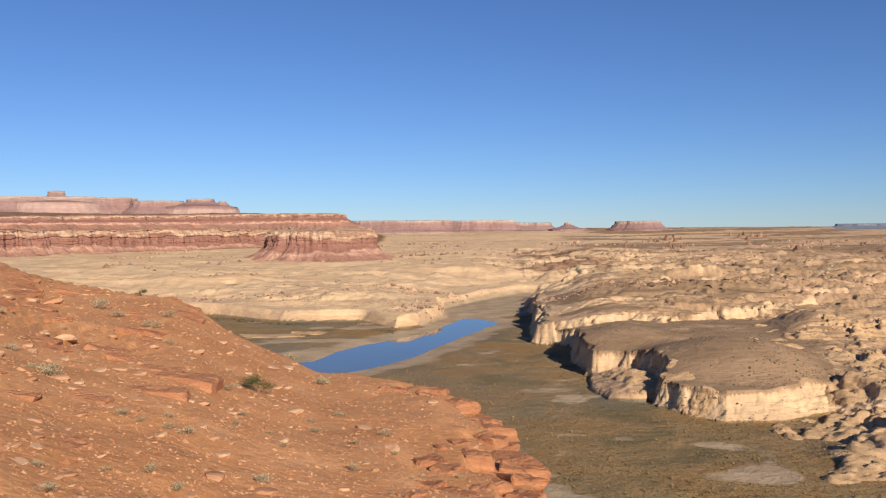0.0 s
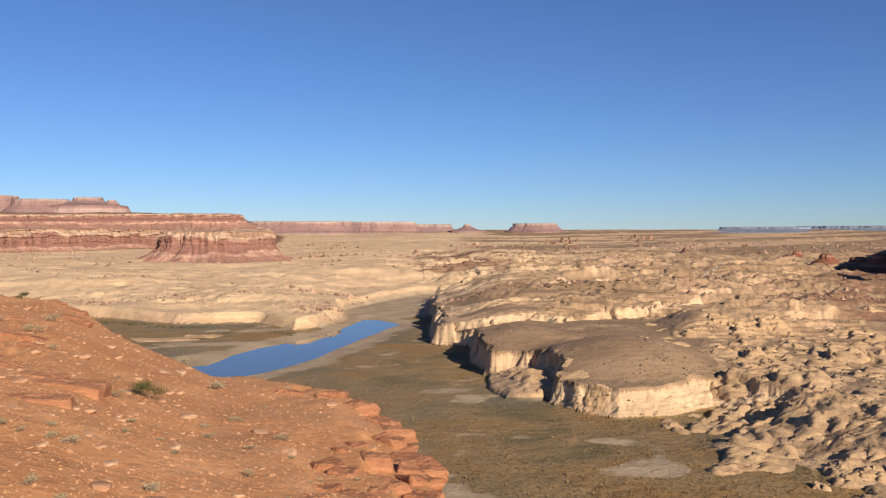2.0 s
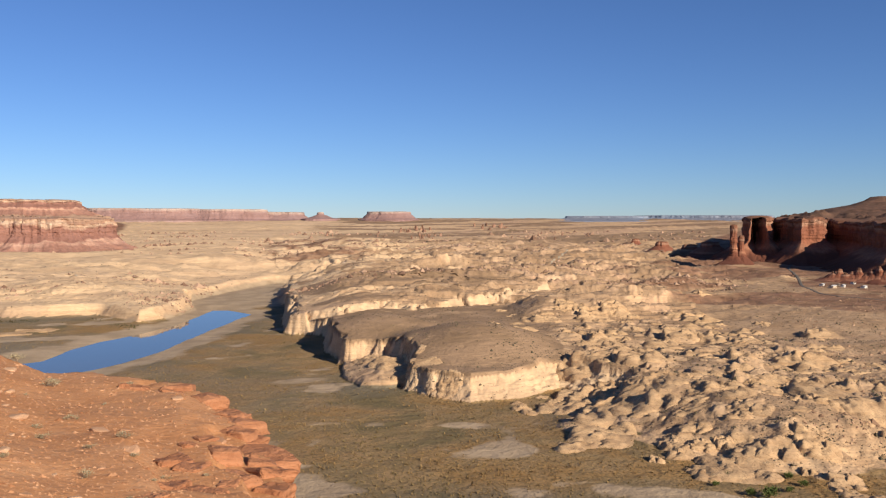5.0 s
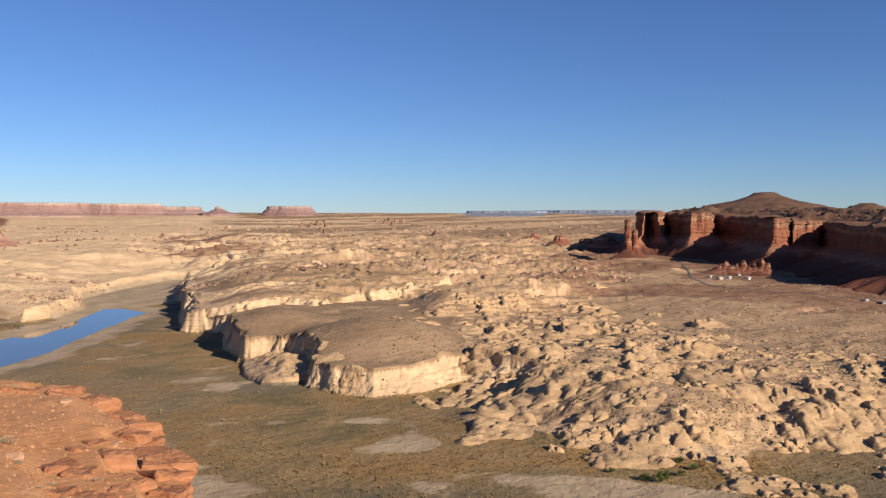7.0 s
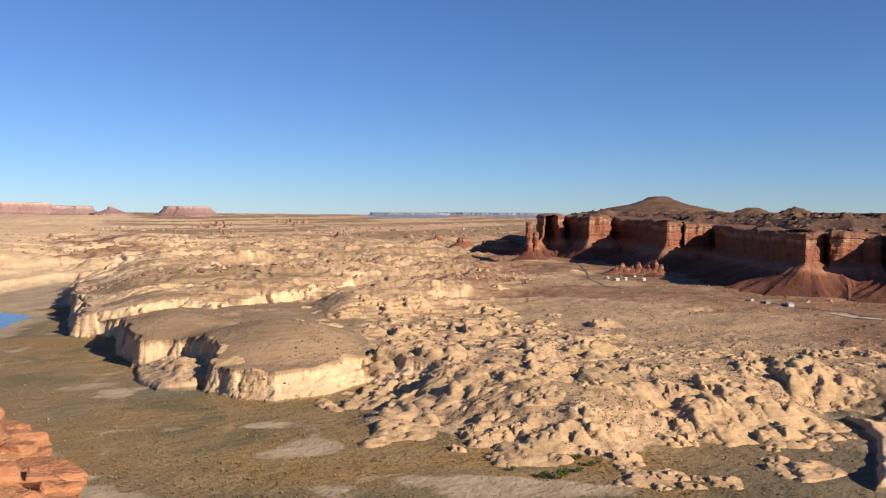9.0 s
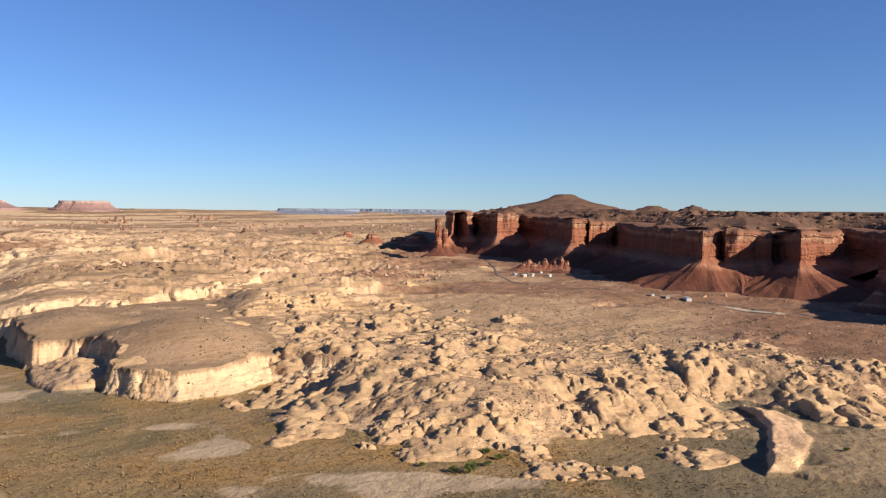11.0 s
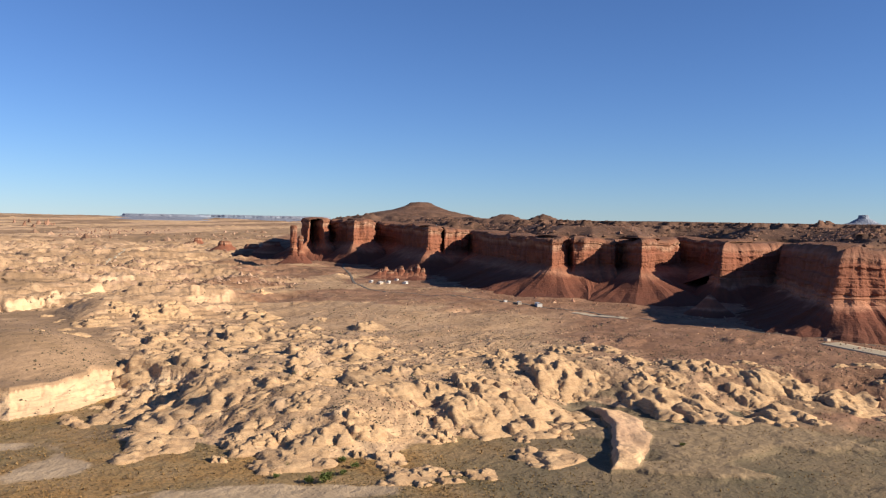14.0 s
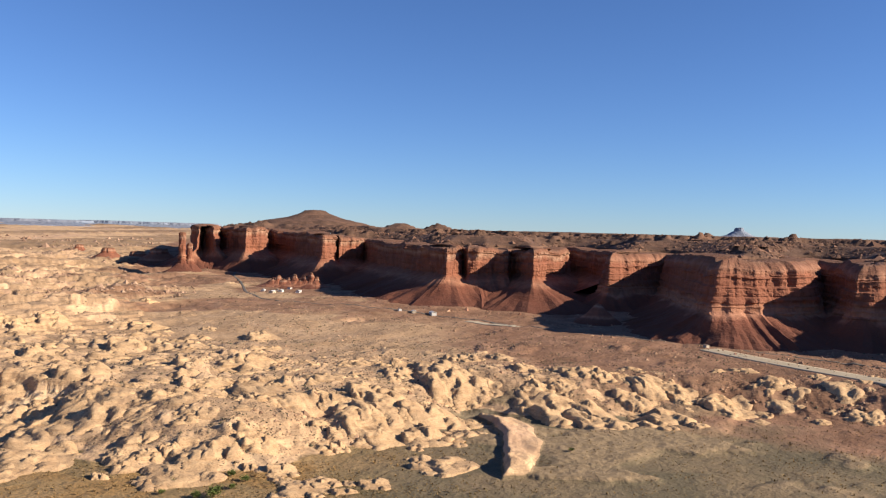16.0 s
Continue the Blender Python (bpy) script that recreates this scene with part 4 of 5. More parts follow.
def block_mesh(name, seed, w, d, h):
    """A broken slab of bedded rock with knocked-off edges."""
    rnd = random.Random(seed)
    bm = bmesh.new()
    bmesh.ops.create_cube(bm, size=1.0)
    for v in bm.verts:
        v.co = Vector((v.co.x * w * rnd.uniform(0.8, 1.15), v.co.y * d * rnd.uniform(0.75, 1.15), v.co.z * h * rnd.uniform(0.8, 1.15)))
    bmesh.ops.bevel(bm, geom=bm.edges[:], offset=0.34 * h, segments=4, affect="EDGES", profile=0.6)
    bmesh.ops.subdivide_edges(bm, edges=[e for e in bm.edges if e.calc_length() > 0.35 * w], cuts=3, use_grid_fill=True)
    o = Vector((rnd.uniform(0, 50), rnd.uniform(0, 50), 0))
    for v in bm.verts:
        bed = math.floor((v.co.z + 5) / (0.3 * h))
        v.co.xy *= 1 + 0.035 * noise.cell(Vector((bed, seed, 0.5)))
        v.co += 0.22 * h * noise.noise_vector(v.co * (0.9 / h) + o) + 0.07 * h * noise.noise_vector(v.co * (3.5 / h) + o)
    me = bpy.data.meshes.new(name)
    bm.to_mesh(me)
    bm.free()
    return me


def hill_at(px_, py_):
    return float(hill(np.array([px_]), np.array([py_]))[0])


def set_on_hill(name, me, x, y, sink, turn, tilt=0.0, tip=0.0, scale=(1, 1, 1)):
    ob = new(name, me)
    ob.matrix_world = pose(x, y, hill_at(x, y) - sink, tilt, tip, turn) @ Matrix.Diagonal((*scale, 1))
    return ob


LEDGE_AT = [(-0.6, 40.15, 1.63), (0.61, 37.94, 1.54), (1.51, 33.98, 1.33), (1.56, 30.48, 1.03), (-0.05, 27.66, 0.6), (0.52, 28.37, 0.65), (-0.66, 23.04, 1.09), (0.97, 27.01, 1.1), (-0.51, 25.89, 1.05), (1.31, 24.73, 1.26), (2.15, 26.84, 0.91), (2.33, 23.97, 0.98), (1.58, 22.64, 0.92), (0.49, 22.3, 0.83), (-0.84, 20.77, 0.63), (-2.35, 40.16, 1.09), (0.05, 25.01, 0.93), (-0.11, 22.74, 0.77), (0.99, 23.19, 0.63)]
rnd = random.Random(4)
for k, (bx, by, w) in enumerate(LEDGE_AT):
    me = block_mesh("ledge_block", 200 + k, w, w * rnd.uniform(0.9, 1.4), w * rnd.uniform(0.42, 0.6))
    me.materials.append(LEDGE)
    tagged(set_on_hill("ledge_block", me, bx, by, w * 0.14, rnd.uniform(-60, 70), rnd.uniform(-8, 4), rnd.uniform(-4, 14)), "broken red sandstone block on the rim of the hillside", "rock", "ledge blocks")
# beds of the rim itself, stacked under the brow
for k in range(9):
    az = -0.5 + 5.6 * (k + rnd.random()) / 9
    rr = float(np.interp(az, H_AZ, H_R)) - rnd.uniform(1.2, 3.2)
    w = rnd.uniform(1.3, 2.4)
    bx, by = at(az, rr)
    me = block_mesh("rim_slab", 300 + k, w, w * rnd.uniform(0.8, 1.2), w * rnd.uniform(0.22, 0.38))
    me.materials.append(LEDGE)
    tagged(set_on_hill("rim_slab", me, bx, by, 0.14 * w, rnd.uniform(-50, 60), rnd.uniform(-8, 6), rnd.uniform(-2, 12)), "thick red sandstone slab jutting from the hillside rim", "rock", "rim slabs")
UPPER_SLABS = random.Random(77)
for k in range(16):
    az = UPPER_SLABS.uniform(-30, -17)
    rr = UPPER_SLABS.uniform(0.45, 0.97) * float(np.interp(az, H_AZ, H_R))
    w = UPPER_SLABS.uniform(0.9, 2.4)
    bx, by = at(az, rr)
    me = block_mesh("bedded_slab", 600 + k, w, w * UPPER_SLABS.uniform(0.5, 0.9), w * 0.26)
    me.materials.append(LEDGE)
    tagged(set_on_hill("bedded_slab", me, bx, by, 0.07 * w, UPPER_SLABS.uniform(-30, 15), UPPER_SLABS.uniform(-4, 8), UPPER_SLABS.uniform(6, 16)), "tilted red sandstone slab cropping out of the upper slope", "rock", "slabs on the upper slope")
SLABS_AT = [(-8.9, 25.64, 2.02), (-9.68, 22.77, 1.17), (-7.98, 17.86, 0.73), (-10.67, 20.93, 0.87), (-15.19, 31.54, 1.42), (-16.13, 35.78, 1.33), (-23.55, 46.07, 2.1), (-20.32, 41.95, 1.58), (-29.0, 56.78, 3.02), (-18.31, 56.33, 1.2), (-16.68, 54.72, 1.55), (-25.5, 50.5, 2.2), (-21.5, 37.5, 1.2), (-27.5, 53.5, 2.4), (-22.3, 43.8, 1.9), (-18.2, 38.6, 1.5), (-14.1, 30.2, 1.1), (-24.2, 57.2, 1.8), (-19.6, 47.9, 1.3), (-12.4, 22.6, 0.8), (-13.4, 33.7, 0.9)]
for k, (bx, by, w) in enumerate(SLABS_AT):
    me = block_mesh("flat_slab", 400 + k, w, w * rnd.uniform(0.5, 0.8), w * 0.22)
    me.materials.append(LEDGE)
    tagged(set_on_hill("flat_slab", me, bx, by, 0.05 * w, rnd.uniform(-40, 10), rnd.uniform(-3, 6), rnd.uniform(4, 12)), "flat dark red sandstone slab lying on the dirt slope", "rock", "slabs on the slope")
PALE_STONES = [(-8.6, 17.53, 0.40), (-12.25, 35.04, 0.65), (-11.22, 36.72, 0.57), (-11.13, 28.58, 0.54), (-10.41, 28.36, 0.61), (-8.87, 37.79, 0.53), (-7.14, 15.72, 0.41), (-8.54, 16.48, 0.35)]
stones = []
for k in range(12):
    me = stone_mesh("stone", rnd.uniform(0.35, 0.7), 500 + k)
    me.materials.append(STONE)
    stones.append(me)
for bx, by, w in PALE_STONES:
    s = w / 2
    tagged(set_on_hill("stone", rnd.choice(stones), bx, by, 0.0, rnd.uniform(0, 360), 0, 8, (s, s * 0.7, s * 0.7)), "pale buff sandstone stone on the dirt slope", "stone", "loose stones")
made = 0
while made < 285:
    az, rr = rnd.uniform(-31, 4), 12 * math.exp(rnd.random() * math.log(5.6))
    if rr > float(np.interp(az, H_AZ, H_R)) - 0.5 or rnd.random() > 0.2 + 0.8 * (az < -10):
        continue
    s = 0.09 * math.exp(rnd.gauss(0, 0.5)) * (rr / 18) ** 0.6
    bx, by = at(az, rr)
    tagged(set_on_hill("stone", rnd.choice(stones), bx, by, s * 0.05, rnd.uniform(0, 360), rnd.uniform(-10, 10), rnd.uniform(0, 18), (s * rnd.uniform(1.0, 1.7), s, s * 0.85)), "loose sandstone stone on the dirt slope", "stone", "loose stones")
    made += 1


# ---- scattered small stuff, joined ----
def scattered(name, xs, ys, zs, sizes, tall, material, label, category, seed, leaves=False):
    """Many small lumps or tufts in one mesh."""
    g = np.random.default_rng(seed)
    n = len(xs)
    if leaves:
        k = 4
        a, e = g.uniform(0, 2 * np.pi, (n, k)), g.uniform(0.15, 1.3, (n, k))
        rad = g.uniform(0.55, 1.1, (n, k))
        tip = np.stack([np.cos(a) * np.cos(e) * rad, np.sin(a) * np.cos(e) * rad, np.sin(e) * rad * tall + 0.1], -1)
        sx, sy = -np.sin(a) * 0.32, np.cos(a) * 0.32
        base = np.stack([tip[..., 0] * 0.1, tip[..., 1] * 0.1, 0 * a - 0.15], -1)
        side = np.stack([sx, sy, 0.12 + 0 * a], -1)
        tri = np.stack([base, tip * 0.75 + side, tip, tip * 0.75 - side], 2)
        v = tri.reshape(n, k * 4, 3) * np.asarray(sizes)[:, None, None]
        q = np.arange(n * k * 4).reshape(-1, 4)
    else:
        tmpl = np.array([(1, 0, 0), (0.3, 0.95, 0), (-0.85, 0.55, 0), (-0.8, -0.6, 0), (0.35, -0.9, 0), (0.1, 0.05, 1)], float)
        v = tmpl[None] * (1 + g.uniform(-0.35, 0.35, (n, 6, 1)))
        ca = g.uniform(0, 6.28, n)
        v = np.stack([v[..., 0] * np.cos(ca)[:, None] - v[..., 1] * np.sin(ca)[:, None], v[..., 0] * np.sin(ca)[:, None] + v[..., 1] * np.cos(ca)[:, None], v[..., 2] * tall - 0.12], -1) * np.asarray(sizes)[:, None, None]
        t = np.array([(0, 1, 5), (1, 2, 5), (2, 3, 5), (3, 4, 5), (4, 0, 5)])
        q = (t[None] + 6 * np.arange(n)[:, None, None]).reshape(-1, 3)
    v = v + np.stack([xs, ys, zs], -1)[:, None, :]
    me = mesh_from(name, v.reshape(-1, 3), q)
    me.materials.append(material)
    return tagged(new(name, me), label, category, kind="stuff")


def tuft_material(name, a, b, c):
    m = Mat(name, 0.9)
    col = m.mix(m.island(), a, b)
    return m.done(m.mix(m.ramp(m.noise(70, 4), (0.42, 0.0), (0.62, 0.8)), col, c))


g = np.random.default_rng(7)
GRAVEL = Mat("gravel_bits", 0.9)
GRAVEL = GRAVEL.done(GRAVEL.mix(GRAVEL.island(), (0.29, 0.125, 0.055), (0.47, 0.255, 0.135)))
az, rr = g.uniform(-31, 4.5, 22000), 12 * np.exp(g.random(22000) * math.log(5.6))
keep = rr < np.interp(az, H_AZ, H_R) - 0.4
az, rr = np.radians(az[keep]), rr[keep]
x, y = rr * np.sin(az), rr * np.cos(az)
scattered("gravel", x, y, hill(x, y), 0.022 * np.exp(g.normal(0, 0.5, len(x))) * (rr / 16) ** 0.6, 0.6, GRAVEL, "fine red and buff gravel on the dirt slope", "gravel", 1)


az, rr = g.uniform(-31, 0, 1900), 13 * np.exp(g.random(1900) * math.log(5.0))
keep = rr < np.interp(az, H_AZ, H_R) - 0.5
az, rr = np.radians(az[keep]), rr[keep]
x, y = rr * np.sin(az), rr * np.cos(az)
scattered("small_stones", x, y, hill(x, y), 0.05 * np.exp(g.normal(0, 0.45, len(x))) * (rr / 18) ** 0.5, 0.5, GRAVEL, "scattered fist-sized red and buff stones", "stones", 9)


def fan(n, az0, az1, r0, r1):
    a, r = np.radians(g.uniform(az0, az1, n)), r0 * np.exp(g.random(n) * math.log(r1 / r0))
    return r * np.sin(a), r * np.cos(a)


BRUSH = tuft_material("valley_brush", (0.14, 0.105, 0.046), (0.28, 0.185, 0.083), (0.28, 0.165, 0.066))
x, y = fan(90000, -12, 84, 330, 1350)
z, cover = land(x, y)
keep = (cover["veg"] > 0.7) & (g.random(len(x)) > 0.6 * smooth(48, 60, np.degrees(np.arctan2(x, y)))) & (cover["silt"] < 0.35 + 0.3 * g.random(len(x))) & (fbm(x / 35, y / 35, 3, 140) > g.uniform(-0.7, 0.35, len(x)))
x, y, z = x[keep], y[keep], z[keep]
scattered("valley_brush", x, y, z, 0.7 * np.exp(g.normal(0, 0.35, len(x))), 1.0, BRUSH, "low brown and olive brush on the valley floor", "brush", 2, True)
BANK = tuft_material("riverside_brush", (0.05, 0.05, 0.022), (0.11, 0.09, 0.04), (0.08, 0.06, 0.03))
line, _ = along(WEST_RIM[1:8], 0.6, False, 20)
x, y = line[:, 0] + g.normal(8, 6, len(line)), line[:, 1] - np.abs(g.normal(18, 10, len(line)))
keep = fbm(x / 60, y / 60, 3, 190) > g.uniform(-0.3, 0.3, len(x))
x, y = x[keep], y[keep]
scattered("riverside_brush", x, y, land(x, y)[0], 1.2 * np.exp(g.normal(0, 0.35, len(x))), 1.0, BANK, "dark olive brush along the foot of the far bank", "brush", 8, True)
WASH = tuft_material("wash_shrubs", (0.085, 0.072, 0.05), (0.17, 0.14, 0.095), (0.12, 0.105, 0.075))
x, y = fan(85000, 20, 84, 380, 950)
z, cover = land(x, y)
keep = (cover["veg"] < 0.5) & (cover["sand"] + cover["gravel"] > 0.35) & (outline_distance(x, y, FIN)[0] < -4) & (fbm(x / 45, y / 25, 3, 155) > g.uniform(-0.2, 0.45, len(x)))
x, y, z = x[keep], y[keep], z[keep]
scattered("wash_shrubs", x, y, z, 0.55 * np.exp(g.normal(0, 0.4, len(x))), 0.8, WASH, "grey-brown low shrubs in the sandy hollows between the domes", "shrubs", 13, True)
SAGE = tuft_material("desert_shrubs", (0.10, 0.075, 0.045), (0.16, 0.12, 0.07), (0.075, 0.065, 0.04))
x, y = fan(60000, -20, 84, 400, 2000)
z, cover = land(x, y)
keep = (cover["veg"] < 0.2) & (z < 100) & (outline_distance(x, y, FIN)[0] < -4) & (fbm(x / 60, y / 40, 3, 150) > g.uniform(-0.5, 0.4, len(x)))
x, y, z = x[keep], y[keep], z[keep]
scattered("desert_shrubs", x, y, z, 0.6 * np.exp(g.normal(0, 0.45, len(x))), 0.9, SAGE, "dark low desert shrubs dotted over the plain", "shrubs", 3)
TALUS = Mat("talus_blocks", 0.9)
TALUS = TALUS.done(TALUS.mix(TALUS.island(), (0.17, 0.07, 0.04), (0.36, 0.19, 0.12)))
x, y = fan(9000, 34, 84, 640, 2000)
sm = outline_distance(x, y, RED_AREA)[0]
keep = (sm > -170) & (sm < -85) & (g.random(len(x)) < smooth(-175, -100, sm))
x, y = x[keep], y[keep]
scattered("talus_blocks", x, y, land(x, y)[0], 0.9 * np.exp(g.normal(0, 0.5, len(x))), 0.9, TALUS, "red boulders fallen below the cliff", "boulders", 4)


LEDGES = Mat("mesa_ledge_blocks", 0.9)
LEDGES = LEDGES.done(LEDGES.mix(LEDGES.island(), (0.11, 0.055, 0.035), (0.25, 0.135, 0.085)))
x, y = fan(70000, 34, 84, 1080, 2400)
sm = outline_distance(x, y, RED_AREA)[0]
keep = (sm > 12) & (sm < 210) & (fbm(x / 50, y / 50, 3, 170) > g.uniform(-0.3, 0.4, len(x)))
x, y, sm = x[keep], y[keep], sm[keep]
scattered("mesa_ledge_blocks", x, y, np.maximum(land(x, y)[0], 127), 2.2 * np.exp(g.normal(0, 0.5, len(x))), 0.5, LEDGES, "brown sandstone blocks and ledges on the mesa top", "boulders", 5)
FAR_ROCK = Mat("far_rocks", 0.9)
FAR_ROCK = FAR_ROCK.done(FAR_ROCK.mix(FAR_ROCK.island(), (0.15, 0.085, 0.055), (0.42, 0.27, 0.175)))
x, y = fan(30000, -22, 37, 1280, 3600)
z, cover = land(x, y)
keep = (cover["veg"] < 0.2) & (fbm(x / 240, y / 110, 4, 195) > g.uniform(0.0, 0.5, len(x))) & (np.maximum(outline_distance(x, y, RED_AREA)[0], outline_distance(x, y, LEFT_AREA)[0]) < -180)
x, y, z = x[keep], y[keep], z[keep]
scattered("far_rocks", x, y, z, 3.0 * np.exp(g.normal(0, 0.5, len(x))) * (np.hypot(x, y) / 1800) ** 0.7, 0.75, FAR_ROCK, "tan and pink sandstone knobs dotted over the far plain", "boulders", 12)


def pinnacle_material():
    m = Mat("pinnacle_rock", 0.9)
    c = m.mix(m.rand(), (0.15, 0.08, 0.05), (0.33, 0.19, 0.125))
    c = m.mix(m.ramp(m.noise(4, 4), (0.45, 0.0), (0.65, 0.6)), c, (0.12, 0.065, 0.042))
    return m.done(c, m.noise(1.5, 4), 0.6, 0.7)


PINNACLE_ROCK = pinnacle_material()


def pinnacle_mesh(seed):
    """A leaning, notched rock pillar one metre wide and two high, with a spread foot."""
    rnd = random.Random(seed)
    rings = [(-0.5, 0.95), (0.1, 0.8), (0.45, 0.58), (0.9, 0.5), (1.25, 0.38), (1.5, 0.47), (1.85, 0.4), (2.0, 0.12)]
    lx, ly = rnd.uniform(-0.12, 0.12), rnd.uniform(-0.12, 0.12)
    v = [(lx * h + r * rnd.uniform(0.75, 1.2) * math.cos(k * math.pi / 5), ly * h + r * rnd.uniform(0.75, 1.2) * math.sin(k * math.pi / 5), h) for h, r in rings for k in range(10)]
    me = mesh_from("rock_pinnacle", np.array(v[::-1]), grid_quads(len(rings), 10, True))
    me.materials.append(PINNACLE_ROCK)
    return me


PINNACLES = [pinnacle_mesh(k) for k in range(5)]
rnd = random.Random(31)
for az0, az1, d0, d1, count, size in [(13.4, 16.2, 3550, 3750, 20, 7.5), (14.6, 17.3, 2850, 3400, 15, 6.5), (18.8, 21.6, 3650, 4050, 14, 8.5), (8.9, 9.5, 3200, 3320, 3, 7.0), (11.5, 13.0, 3150, 3500, 4, 6.0), (23.0, 25.0, 3150, 3450, 5, 6.5), (-2.5, 0.2, 2500, 2900, 7, 5.0)]:
    for k in range(count):
        bx, by = at(rnd.uniform(az0, az1), rnd.uniform(d0, d1))
        w = size * rnd.uniform(0.6, 1.25)
        ob = new("rock_pinnacle", rnd.choice(PINNACLES))
        ob.matrix_world = Matrix.Translation((bx, by, ground_height(bx, by))) @ Matrix.Rotation(rnd.uniform(0, 6.28), 4, "Z") @ Matrix.Diagonal((w * rnd.uniform(0.8, 1.5), w * 0.9, w * rnd.uniform(0.6, 1.15), 1))
        tagged(ob, "weathered tan sandstone pinnacle standing on the far plain", "pinnacle", "far pinnacles")
BROWN_RUBBLE = Mat("brown_rubble", 0.9)
BROWN_RUBBLE = BROWN_RUBBLE.done(BROWN_RUBBLE.mix(BROWN_RUBBLE.island(), (0.20, 0.11, 0.065), (0.46, 0.29, 0.175)))
x, y = fan(26000, 40, 84, 560, 1500)
z, cover = land(x, y)
keep = (cover["veg"] < 0.3) & (outline_distance(x, y, FIN)[0] < -4) & (outline_distance(x, y, RED_AREA)[0] < -60) & (fbm(x / 45, y / 22, 4, 185) > g.uniform(-0.2, 0.45, len(x)))
x, y, z = x[keep], y[keep], z[keep]
scattered("brown_rubble", x, y, z, 0.8 * np.exp(g.normal(0, 0.5, len(x))), 0.7, BROWN_RUBBLE, "brown and tan rubble on the plain below the cliff", "rubble", 11)
RUBBLE = Mat("pale_rubble", 0.9)
RUBBLE = RUBBLE.done(RUBBLE.mix(RUBBLE.island(), (0.20, 0.135, 0.08), (0.47, 0.325, 0.19)))
x, y = fan(60000, 12, 84, 330, 1500)
z, cover = land(x, y)
keep = (cover["veg"] < 0.45) & (outline_distance(x, y, FIN)[0] < -4) & (cover["gravel"] < 0.5) & (cover["red"] < 0.5) & (z < 75) & (fbm(x / 38, y / 28, 4, 180) > g.uniform(-0.15, 0.5, len(x)))
x, y, z = x[keep], y[keep], z[keep]
scattered("pale_rubble", x, y, z, 0.7 * np.exp(g.normal(0, 0.5, len(x))), 0.4, RUBBLE, "pale sandstone rubble between the rock domes", "rubble", 6)


# ---- shrubs ----
def leaf_material(name, a, b):
    m = Mat(name, 0.85)
    return m.done(m.mix(m.island(), a, b))


GREY_LEAF = leaf_material("grey_green_leaf", (0.235, 0.195, 0.12), (0.36, 0.295, 0.185))
GREEN_LEAF = leaf_material("olive_leaf", (0.055, 0.06, 0.02), (0.12, 0.115, 0.045))
BUSH_LEAF = leaf_material("green_leaf", (0.06, 0.085, 0.02), (0.13, 0.15, 0.045))
TWIG = Mat("twig", 0.9)
TWIG = TWIG.done(TWIG.mix(TWIG.noise(0.05, 3), (0.20, 0.13, 0.08), (0.32, 0.22, 0.14)))


def shrub(name, leaf, seed, count=260, blade=0.10, height=0.75, lobes=5):
    """A shrub one metre across: stems that fork from the root, and many small leaves in uneven clumps."""
    rnd = random.Random(seed)
    root = new(name)
    stems, leaves = bmesh.new(), bmesh.new()
    heads = [Vector((rnd.uniform(-0.33, 0.33), rnd.uniform(-0.33, 0.33), height * rnd.uniform(0.3, 0.75))) for _ in range(lobes)]
    for h in heads:
        side = Vector((-h.y, h.x, 0)).normalized() * 0.012
        a, b = stems.verts.new(Vector((0, 0, -0.05)) + side * 2), stems.verts.new(Vector((0, 0, -0.05)) - side * 2)
        c, d = stems.verts.new(h - side), stems.verts.new(h + side)
        e = stems.verts.new(Vector((0, 0, -0.05)) + Vector((0, 0, 0.04)))
        stems.faces.new((a, b, c, d))
        stems.faces.new((a, e, d))
    for _ in range(count):
        h = rnd.choice(heads)
        p = h + Vector((rnd.gauss(0, 0.15), rnd.gauss(0, 0.15), rnd.gauss(0, 0.12) * height))
        p.z = max(p.z, 0.02)
        out = (p - Vector((0, 0, -0.2))).normalized() + Vector((rnd.uniform(-0.7, 0.7), rnd.uniform(-0.7, 0.7), rnd.uniform(-0.4, 0.7)))
        out = out.normalized() * blade * rnd.uniform(0.6, 1.4)
        s = out.cross(Vector((rnd.uniform(-1, 1), rnd.uniform(-1, 1), 1))).normalized() * blade * 0.3
        vs = [leaves.verts.new(q) for q in (p, p + out * 0.5 + s, p + out, p + out * 0.5 - s)]
        leaves.faces.new(vs)
    part("foliage", leaves, leaf, root)
    part("stems", stems, TWIG, root)
    return root


SHRUBS_AT = [(-7.35, 33.0, 1.1), (-11.62, 24.43, 0.81), (-8.42, 21.56, 0.41), (-20.98, 58.15, 0.75), (-14.91, 45.35, 0.84), (-14.43, 41.33, 0.89), (-7.92, 30.59, 0.6), (-5.79, 40.38, 0.83), (-3.96, 31.25, 0.38), (-4.24, 19.38, 0.46), (-5.46, 16.87, 0.36), (-6.92, 14.33, 0.39), (-2.53, 22.53, 0.4), (-4.57, 23.6, 0.33), (-1.94, 27.98, 0.49), (-4.3, 27.91, 0.42), (-8.83, 48.98, 0.88), (-6.66, 21.46, 0.46), (-14.36, 27.65, 0.51), (-19.03, 46.05, 1.15), (-17.33, 44.08, 0.77), (-6.2, 17.36, 0.37), (-6.28, 25.21, 0.35), (-12.23, 24.83, 0.37)]
kinds = [tagged(shrub("sage_shrub", GREY_LEAF, 40 + k, 420, 0.07, 0.6), "small dry grey-green sage shrub on red dirt", "shrub", "sage shrubs") for k in range(3)]
kinds.append(tagged(shrub("dark_shrub", GREEN_LEAF, 50, 1500, 0.05), "rounded dark olive shrub on red dirt", "shrub"))
used = set()
